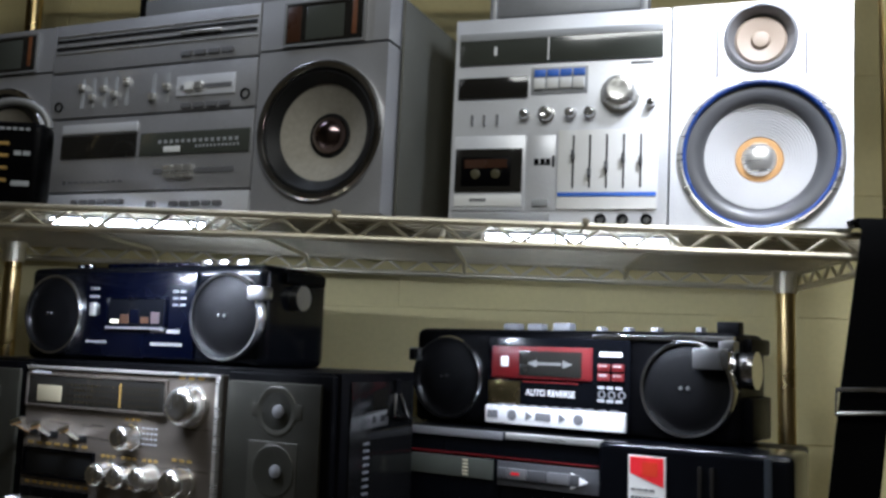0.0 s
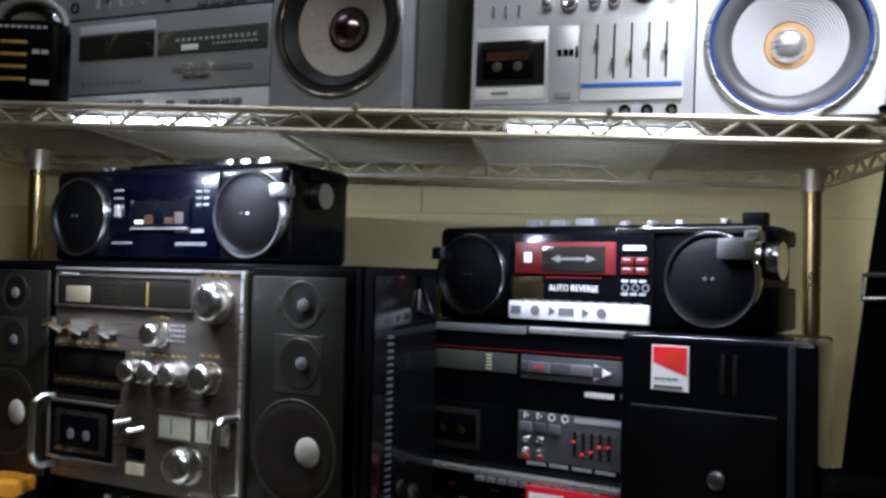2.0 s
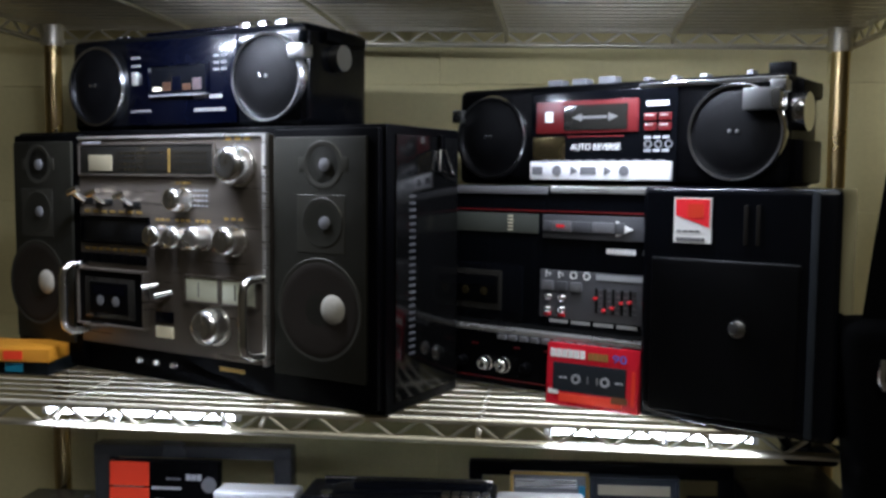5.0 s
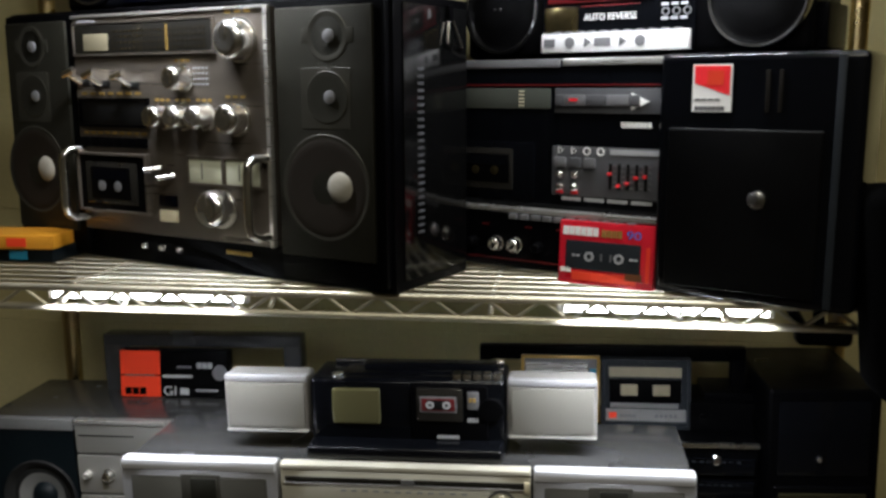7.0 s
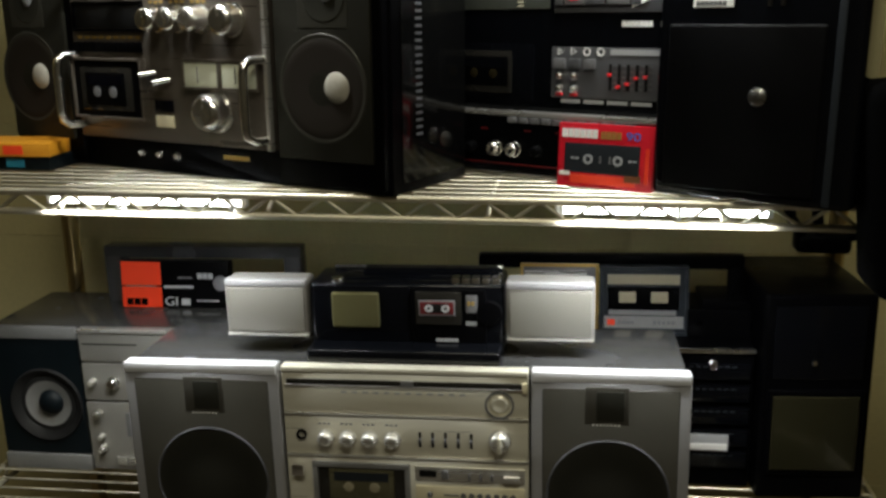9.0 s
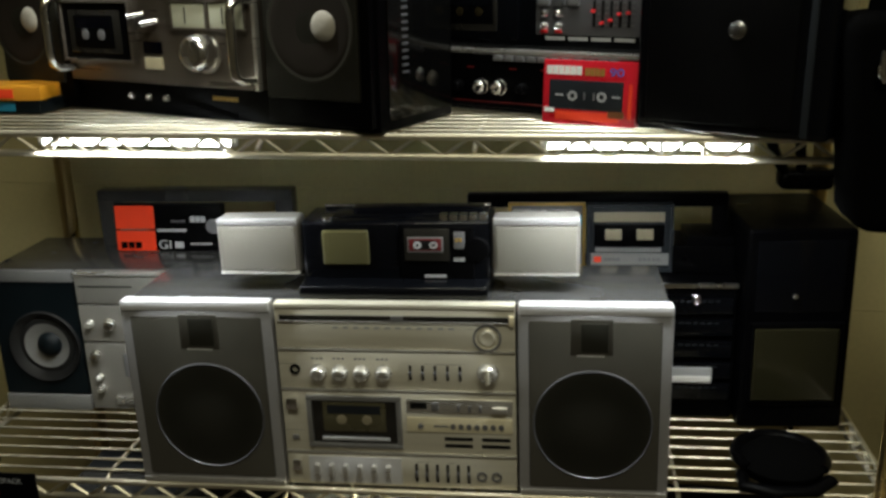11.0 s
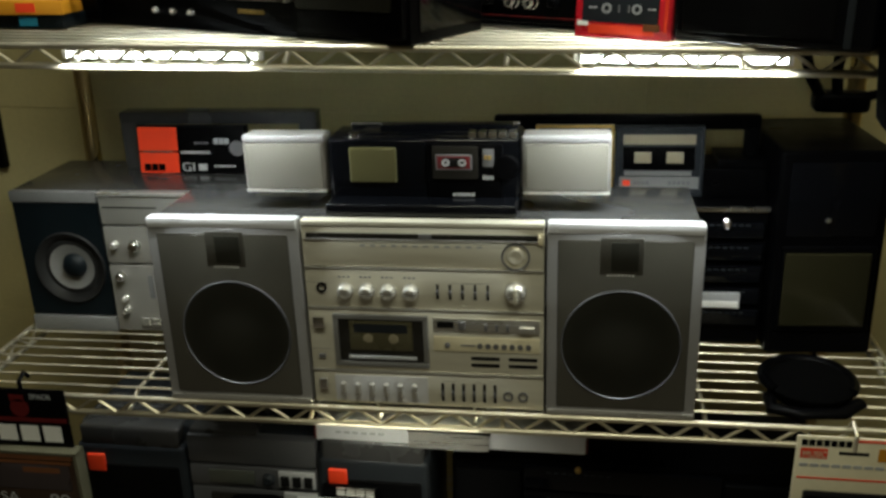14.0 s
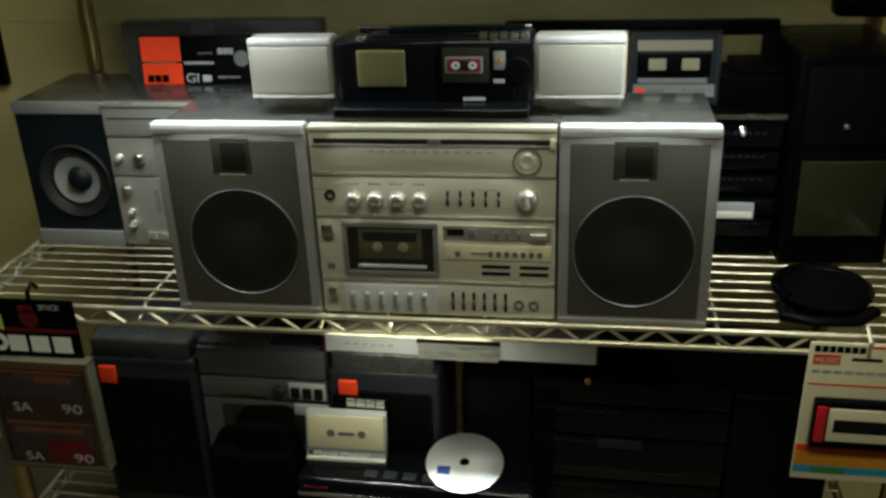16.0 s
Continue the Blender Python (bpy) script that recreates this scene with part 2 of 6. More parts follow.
def part(name, bm, material, parent=None, label="", flat=False):
    bmesh.ops.recalc_face_normals(bm, faces=bm.faces[:])
    me = bpy.data.meshes.new(name)
    bm.to_mesh(me)
    bm.free()
    me.materials.append(material)
    if not flat:
        me.shade_smooth()
        me.set_sharp_from_angle(angle=radians(38))
    ob = new(name, me)
    if parent is not None:
        ob.parent = parent
    if label:
        tagged(ob, label)
    return ob


def thing(name, m, label, category, group="", kind=""):
    ob = new(name)
    ob.matrix_world = m
    return tagged(ob, label, category, group, kind)


def pb(th, name, u0, z0, u1, z1, material, y0=-0.002, y1=0.006, r=0.0008, label=""):
    """A bevelled block on a front; y0 is its outer face."""
    bm = bmesh.new()
    box(bm, u0, y0, z0, u1, y1, z1, r)
    return part(name, bm, material, th, label)


def knob(th, u, z, r, h, material, name="knob", base=0.0, label="", mark=True):
    bm = bmesh.new()
    lathe(bm, u, z, [(r * 1.12, base + 0.001), (r * 1.12, base - 0.0015), (r, base - 0.002), (r * 0.97, base - h + r * 0.46)] + [(r * (0.53 + 0.44 * math.cos(a)), base - h + r * 0.46 * (1 - math.sin(a))) for a in (0.3, 0.6, 0.9, 1.2, 1.5)] + [(r * 0.48, base - h + 0.0004), (0, base - h + 0.0004)], 28)
    if mark:
        box(bm, u - r * 0.09, base - h - 0.0008, z + r * 0.2, u + r * 0.09, base - h + 0.001, z + r * 0.8)
    return part(name, bm, material, th, label)


def slider(th, u, z0, z1, pos, cap, w=0.0014, cw=0.005, ch=0.005, slot=None, base=0.0, label=""):
    s = pb(th, "slider_slot", u - w, z0, u + w, z1, slot or DARK, base - 0.0006, base + 0.002, 0)
    z = z0 + (z1 - z0) * pos
    pb(s, "slider_cap", u - cw / 2, z - ch / 2, u + cw / 2, z + ch / 2, cap, base - 0.006, base, 0.0008, label)


def bars(th, name, u0, z, u1, h, material, n=1, gap=0.25, base=0.0, label=""):
    """A line of unreadable print: n short bars."""
    bm = bmesh.new()
    w = (u1 - u0) / n
    for i in range(n):
        box(bm, u0 + i * w, base - 0.0007, z - h / 2, u0 + (i + 1 - gap) * w, base + 0.0005, z + h / 2)
    return part(name, bm, material, th, label)


def words(th, text, u, z, size, material, base=0.0, width=None, name="lettering"):
    cu = bpy.data.curves.new("text", "FONT")
    cu.body, cu.size, cu.extrude = text, size, 0.0002
    tmp = bpy.data.objects.new("text", cu)
    scene.collection.objects.link(tmp)
    dg = bpy.context.evaluated_depsgraph_get()
    me = bpy.data.meshes.new_from_object(tmp.evaluated_get(dg))
    bpy.data.objects.remove(tmp)
    xs = [v.co.x for v in me.vertices]
    k = width / (max(xs) - min(xs)) if width else 1.0
    me.transform(Matrix.Translation((u, base - 0.0006, z)) @ Matrix.Rotation(radians(90), 4, "X") @ Matrix.Diagonal((k, 1, 1, 1)))
    me.materials.clear()
    me.materials.append(material)
    ob = new(name, me)
    ob.parent = th
    return ob


def bezel(th, name, u0, z0, u1, z1, t, material, y0=-0.004, y1=0.002, label=""):
    """A raised rectangular frame."""
    bm = bmesh.new()
    for a in ((u0, z0, u1, z0 + t), (u0, z1 - t, u1, z1), (u0, z0 + t, u0 + t, z1 - t), (u1 - t, z0 + t, u1, z1 - t)):
        box(bm, a[0], y0, a[1], a[2], y1, a[3], 0.0006)
    return part(name, bm, material, th, label)


def handle_bow(th, name, pts, r, material, label=""):
    bm = bmesh.new()
    rod(bm, pts, r, 10)
    return part(name, bm, material, th, label)


def cassette(th, u, z, w, h, shell, label_m, y=-0.001, hub=None):
    """A compact cassette behind a window: shell, label and two hubs."""
    c = pb(th, "tape", u, z, u + w, z + h, shell, y - 0.001, y + 0.006, 0.002)
    pb(c, "tape_label", u + w * 0.08, z + h * 0.62, u + w * 0.92, z + h * 0.9, label_m, y - 0.0016, y, 0)
    for k in (0.3, 0.7):
        bm = bmesh.new()
        lathe(bm, u + w * k, z + h * 0.42, [(h * 0.16, y), (h * 0.16, y - 0.0018), (h * 0.09, y - 0.0022), (0, y - 0.0022)], 14)
        part("tape_hub", bm, hub or LGREY, c)
    return c


# ---- the room ----
def slab(name, x0, y0, z0, x1, y1, z1, material, label, category):
    bm = bmesh.new()
    box(bm, x0, y0, z0, x1, y1, z1)
    return tagged(part(name, bm, material, None, flat=True), label, category, kind="structure")


slab("floor", -2.2, -2.6, -0.1, 2.6, 0.66, 0.0, FLOORM, "dark brown carpet floor below the shelves", "floor")
# unseen ceiling and walls close the room; their darkness limits bounced light
slab("ceiling", -2.2, -2.6, 2.5, 2.6, 0.66, 2.6, WALLB, "unseen dark ceiling closing the room", "ceiling")
slab("wall_west", -2.3, -2.6, 0.0, -2.2, 0.66, 2.5, WALLB, "unseen side wall, darkened to cut reflections", "wall")
slab("wall_east", 2.6, -2.6, 0.0, 2.7, 0.66, 2.5, WALLB, "unseen side wall, darkened to cut reflections", "wall")
slab("wall_south", -2.3, -2.7, 0.0, 2.7, -2.6, 2.5, WALLB, "unseen wall behind the viewer, darkened to cut reflections", "wall")
wall = slab("wall_north", -2.3, 0.56, 0.0, 2.7, 0.66, 2.5, WALL, "cream painted block wall behind the shelves", "wall")
bm = bmesh.new()
box(bm, 0, 0, 0, 0.6093, 0.008, 0.1995, 0.0007, 1)
block_mesh = bpy.data.meshes.new("wall_block")
bm.to_mesh(block_mesh)
bm.free()
block_mesh.materials.append(WALL)
for row in range(12):
    for k in range(-2, 4):
        o = new("wall_block", block_mesh)
        o.parent = wall
        o.location = (-0.16 + k * 0.61 + (0.305 if row % 2 else 0.0), 0.553, 0.12 + row * 0.2)

# ---- the shelving ----
PX0, PX1, PY0, PY1 = -0.448, 0.731, 0.012, 0.41
SX0, SX1, SY0, SY1 = PX0 - 0.018, PX1 + 0.018, 0.0, PY1 + 0.012
for name_x in (PX0, PX1):
    for name_y in (PY0, PY1):
        bm = bmesh.new()
        rod(bm, [(0, 0, 0.03), (0, 0, 2.12)], 0.0127, 20)
        for k in range(82):
            z = 0.06 + 0.0254 * k
            rod(bm, [(0, 0, z), (0, 0, z + 0.0016)], 0.01285, 20)
        rod(bm, [(0, 0, 0.0), (0, 0, 0.03)], 0.017, 16)
        post = part("shelf_post", bm, POSTM)
        post.location = (name_x, name_y, 0)
        tagged(post, "round chrome shelf post with a brassy sheen", "shelf post", "posts of the wire shelving")


def zigzag(bm, a, b, zt, zb, pitch=0.0575, r=0.0026):
    a, b = Vector(a), Vector(b)
    n = max(2, round((b - a).length / pitch))
    pts = []
    for i in range(2 * n + 1):
        p = a.lerp(b, i / (2 * n))
        pts.append((p.x, p.y, zb if i % 2 == 0 else zt))
    rod(bm, pts, r, 6)


def wire_shelf(z, ry, label):
    """Origin at the middle of the front edge's top; local x along the front."""
    mx = (SX0 + SX1) / 2
    h = (SX1 - SX0) / 2
    d = SY1
    s = thing("wire_shelf", pose(mx, 0, z, 0, ry, 0), label, "shelf", "wire shelves")
    for nm, zz in (("top_rail", -0.0035), ("bottom_rail", -0.0255)):
        for a, b in (((-h, 0, zz), (h, 0, zz)), ((-h, d, zz), (h, d, zz)), ((-h, 0, zz), (-h, d, zz)), ((h, 0, zz), (h, d, zz))):
            bm = bmesh.new()
            rod(bm, [a, b], 0.0040, 10)
            part(nm, bm, CHROME, s)
    for a, b in (((-h, 0, 0), (h, 0, 0)), ((-h, d, 0), (h, d, 0)), ((-h, 0, 0), (-h, d, 0)), ((h, 0, 0), (h, d, 0))):
        bm = bmesh.new()
        zigzag(bm, a, b, -0.004, -0.025)
        part("truss_wire", bm, CHROME, s)
    k = 1
    while k * 0.0256 < d - 0.01:
        bm = bmesh.new()
        rod(bm, [(-h, k * 0.0256, -0.0020), (h, k * 0.0256, -0.0020)], 0.0019, 6)
        part("deck_wire", bm, CHROME, s)
        k += 1
    for x in (-0.36, -0.12, 0.12, 0.36):
        bm = bmesh.new()
        rod(bm, [(x, 0, -0.022), (x, 0.03, -0.0075), (x, d - 0.03, -0.0075), (x, d, -0.022)], 0.003, 8)
        part("cross_bar", bm, CHROME, s)
    for px in (PX0 - mx, PX1 - mx):
        for py in (PY0, PY1):
            bm = bmesh.new()
            for r0, z0, z1 in ((0.0165, -0.034, 0.004), (0.0185, -0.030, -0.024), (0.0185, -0.008, -0.001)):
                rod(bm, [(px, py, z0), (px, py, z1)], r0, 20)
            part("corner_collar", bm, CHROME, s)
    return s


S1, S2, S3, S4, S0 = 1.592, 1.114, 0.677, 0.29, 2.06
# unseen top shelf, added so the tubes lighting the silver boomboxes have support
wire_shelf(S0, 0, "unseen wire shelf added above the silver boomboxes to carry lamps")
upper = wire_shelf(S1, 0.95, "chrome wire shelf under the silver boomboxes")
for x in (0.005, 0.270):
    bm = bmesh.new()
    rod(bm, [(x + 0.0045 * math.cos(a), 0.006 * math.sin(a), -0.0035 + 0.0065 * math.cos(a)) for a in np.linspace(0, 2 * math.pi, 13)[:-1]], 0.0014, 6, closed=True)
    box(bm, x - 0.003, -0.009, -0.002, x + 0.003, -0.004, 0.004, 0.001)
    part("cable_tie", bm, TAN, upper, "yellowed cable tie")
wire_shelf(S2, 0, "chrome wire shelf under the black boomboxes")
wire_shelf(S3, -1.17, "chrome wire shelf under the champagne boombox")
wire_shelf(S4, 0, "low chrome wire shelf under dark radios")


def z1(x):
    return S1 - 0.0166 * (x - 0.1415)


def z3(x):
    return S3 + 0.0204 * (x - 0.1415)


def light_bar(x0, x1, y, z, ry=0.0, clips=(0.38, 0.94), glow=None, watts=1.38, back=0.0, ly=-0.010, drop=0.0095):
    w = x1 - x0
    t = thing("light_bar", pose(x0, y, z, 0, ry, 0), "slim lit tube lamp clipped under a wire shelf", "light", "tube lamps under the shelves")
    bm = bmesh.new()
    box(bm, 0, -0.004, 0.0025, w, 0.008, 0.0055, 0.001)
    part("housing", bm, GREY, t)
    bm = bmesh.new()
    rod(bm, [(0.006, 0, -0.001), (w - 0.006, 0, -0.001)], 0.0036, 12)
    part("tube", bm, glow or TUBEM, t, "glowing white tube")
    g = bpy.data.lights.new("tube_light", "AREA")
    g.shape, g.size, g.size_y, g.energy, g.color = "RECTANGLE", w - 0.014, 0.006, watts, ((0.94, 0.97, 1.0) if glow is None else (1.0, 0.97, 0.86))
    new("tube_light", g).matrix_world = t.matrix_world @ Matrix.Translation((w / 2, ly - y, -drop)) @ Matrix.Rotation(radians(back), 4, "X")
    for c in clips:
        bm = bmesh.new()
        rod(bm, [(w * c, -0.010, 0.014), (w * c, -0.014, -0.004), (w * c, -0.006, -0.012), (w * c, 0.004, -0.010)], 0.0022, 6)
        part("clip", bm, CLIPM, t)
    for e in (0.0, w - 0.006):
        bm = bmesh.new()
        box(bm, e, -0.005, -0.0055, e + 0.006, 0.006, 0.0055, 0.0015)
        part("end_cap", bm, FIXM, t)


light_bar(-0.19, 0.0, 0.028, z1(-0.19) - 0.014, 0.95, watts=2.6, back=10, ly=0.006, drop=0.020)
light_bar(0.302, 0.512, 0.028, z1(0.302) - 0.014, 0.95, watts=1.7, back=10, ly=0.006, drop=0.020)
light_bar(-0.243, -0.008, 0.020, S2 - 0.015, back=14)
light_bar(0.331, 0.553, 0.020, S2 - 0.015, 0.0, (0.03, 0.57), back=14)
light_bar(0.026, 0.240, 0.022, z3(0.026) - 0.015, -1.17, glow=TUBED, watts=0.22)
# two unseen tubes under the top shelf, added to light the silver boomboxes
light_bar(0.46, 0.69, 0.028, S0 - 0.015)
light_bar(-0.26, -0.03, 0.028, S0 - 0.015, watts=0.3)


# ---- shelf one: silver boomboxes ----
def silver_boombox():
    """Long silver stereo; origin at the front's foot below the big speaker's middle."""
    m = pose(0.10, 0.035, z1(0.10), 0, 0.95, -18)
    t = thing("boombox", m, "long silver stereo boombox with a black-ringed speaker on the wire shelf", "boombox", "boomboxes on the shelves")
    D = 0.20
    X = (-0.555, -0.389, -0.070, 0.099)
    for a, b in ((X[0], X[1]), (X[2], X[3])):
        cx = (a + b) / 2 + 0.002
        bm = bmesh.new()
        plate(bm, a + 0.001, 0.003, b - 0.001, 0.194, 0.0, 0.036, [(cx, 0.098, 0.072)])
        sp = part("speaker_baffle", bm, SILVERM, t)
        bm = bmesh.new()
        lathe(bm, cx, 0.098, [(0.0805, 0.001), (0.0805, -0.004), (0.078, -0.0065), (0.0725, -0.005), (0.070, 0.003)], 56)
        part("chrome_ring", bm, CHR, sp, "bright chrome speaker rim")
        bm = bmesh.new()
        lathe(bm, cx, 0.098, [(0.073, 0.002), (0.068, -0.002), (0.062, 0.002), (0.056, 0.008)], 56)
        part("surround", bm, RUBBER, sp)
        bm = bmesh.new()
        lathe(bm, cx, 0.098, [(0.057, 0.008), (0.055, 0.010), (0.022, 0.027), (0.021, 0.030)], 56)
        part("cone", bm, CONE, sp, "pale grey paper cone")
        bm = bmesh.new()
        lathe(bm, cx, 0.098, [(0.0225, 0.029), (0.021, 0.020), (0.014, 0.013), (0.006, 0.010), (0, 0.0095)], 32)
        part("dust_cap", bm, DUSK, sp, "dark ruby-tinted dust cap")
        bm = bmesh.new()
        lathe(bm, cx, 0.098, [(0.0265, 0.0262), (0.0255, 0.0235), (0.0225, 0.0235), (0.0215, 0.027)], 40)
        part("cap_ring", bm, RUBBER, sp)
        bm = bmesh.new()
        plate(bm, a + 0.001, 0.197, b - 0.001, 0.256, 0.0, 0.03)
        top = part("tweeter_panel", bm, SILVERM, t)
        pb(top, "tweeter_window", cx - 0.050, 0.200, cx + 0.050, 0.247, SMOKE, -0.003, 0.004, 0.001, "smoked tweeter window")
        # brown, grey and amber blocks paint the reflections in the smoked window
        pb(top, "brown_reflection", cx - 0.049, 0.202, cx - 0.030, 0.245, BROWNM, -0.0036, 0.0, 0.003, "brown reflection painted in the tweeter window")
        pb(top, "grey_reflection", cx - 0.024, 0.204, cx + 0.026, 0.243, DIAL, -0.0034, 0.0, 0.006)
        pb(top, "amber_edge", cx + 0.036, 0.206, cx + 0.042, 0.246, ORANGEM, -0.0038, 0.0, 0.001)
        bezel(top, "window_frame", cx - 0.053, 0.197, cx + 0.053, 0.250, 0.003, SILVERG)
    bm = bmesh.new()
    box(bm, X[0], 0.034, 0.002, X[3], D, 0.257, 0.004)
    part("case", bm, SILVERG, t, "grey silver case")
    bm = bmesh.new()
    box(bm, X[3] + 0.0005, 0.03, 0.006, X[3] + 0.004, D - 0.006, 0.253, 0.0015)
    part("side_panel", bm, SIDEO, t, "olive grey textured side")
    # centre panels
    a, b = X[1] + 0.001, X[2] - 0.001
    # lowest panel is paler: tube light from below is put into its colour
    for z0, z1_, mm in ((0.193, 0.256, SILVERM), (0.132, 0.190, SILVERM), (0.036, 0.129, SILVERM), (0.003, 0.033, SILVERW)):
        pb(t, "front_panel", a, z0, b, z1_, mm, -0.001, 0.035, 0.0012)
    for z in (0.232, 0.222):
        pb(t, "tuner_groove", a + 0.004, z, b - 0.004, z + 0.004, DARK, -0.0018, 0, 0)
    for z in (0.240, 0.226, 0.217):
        pb(t, "trim_line", a + 0.004, z, b - 0.002, z + 0.0012, BRUSH, -0.0025, 0, 0.0004)
    pb(t, "tuner_pointer", -0.185, 0.226, -0.125, 0.231, BRUSH, -0.004, 0, 0.0015)
    for z0, u0, u1, n in ((0.202, -0.182, -0.102, 4), (0.137, -0.176, -0.102, 4), (0.022, -0.336, -0.250, 6), (0.018, -0.183, -0.104, 5)):
        w = (u1 - u0) / n
        for i in range(n):
            pb(t, "push_button", u0 + i * w, z0 - 0.003, u0 + (i + 0.82) * w, z0 + 0.0035, GREY, -0.004, 0.002, 0.001)
    for i in range(5):
        slider(t, -0.334 + i * 0.018, 0.143, 0.181, (0.72, 0.35, 0.6, 0.4, 0.8)[i], BRUSH, 0.0024, 0.007, 0.008, LGREY, -0.001)
    for i in range(2):
        slider(t, -0.220 + i * 0.021, 0.143, 0.181, (0.2, 0.5)[i], BRUSH, 0.0026, 0.008, 0.009, LGREY, -0.001)
    for u in (-0.085, -0.372):
        bm = bmesh.new()
        lathe(bm, u, 0.147, [(0.0065, 0), (0.0065, -0.003), (0.005, -0.003), (0.0045, 0.0), (0, 0.0)], 20)
        part("jack_socket", bm, BLACK, t)
    pb(t, "display_plate", -0.185, 0.149, -0.100, 0.174, SILVERW, -0.003, 0, 0.001)
    pb(t, "level_slot", -0.178, 0.157, -0.104, 0.162, GREY, -0.004, 0, 0)
    pb(t, "slider_cap", -0.170, 0.155, -0.158, 0.165, WHITE, -0.008, 0, 0.001)
    pb(t, "slider_cap", -0.155, 0.155, -0.145, 0.165, BRUSH, -0.008, 0, 0.001)
    pb(t, "cassette_window", -0.361, 0.078, -0.240, 0.108, SMOKE, -0.003, 0.001, 0.001)
    pb(t, "deck_lid", -0.361, 0.110, -0.240, 0.122, SILVERW, -0.003, 0.001, 0.001)
    pb(t, "tuner_window", -0.234, 0.078, -0.074, 0.106, DIAL, -0.003, 0.001, 0.001)
    bars(t, "scale_print", -0.205, 0.094, -0.085, 0.004, LGREY, 14, 0.5, -0.003)
    bars(t, "scale_print", -0.150, 0.087, -0.085, 0.003, LGREY, 12, 0.5, -0.003)
    pb(t, "station_plate", -0.196, 0.081, -0.172, 0.088, WHITE, -0.0045, 0, 0.0005)
    pb(t, "level_slot", -0.211, 0.055, -0.094, 0.061, GREY, -0.002, 0, 0)
    for u in (-0.192, -0.176, -0.163):
        pb(t, "slider_cap", u, 0.050, u + 0.012, 0.065, BRUSH, -0.008, 0, 0.0015)
    bars(t, "small_print", -0.346, 0.048, -0.255, 0.0022, GREY, 9, 0.3, -0.001)
    knob(t, -0.352, 0.048, 0.003, 0.002, GREY, mark=False)
    pb(t, "lock_button", -0.216, 0.014, -0.203, 0.022, GREY, -0.005, 0, 0.001)
    # carrying handle
    bm = bmesh.new()
    box(bm, -0.300, 0.060, 0.280, -0.030, 0.086, 0.306, 0.004)
    box(bm, -0.300, 0.062, 0.250, -0.286, 0.084, 0.284, 0.003)
    box(bm, -0.044, 0.062, 0.250, -0.030, 0.084, 0.284, 0.003)
    part("carry_handle", bm, SILVERG, t, "dark grey folded carrying handle")
    bm = bmesh.new()
    box(bm, -0.308, 0.058, 0.252, -0.2995, 0.088, 0.309, 0.003)
    part("handle_end", bm, BLACK, t)
    return t


silver_boombox()


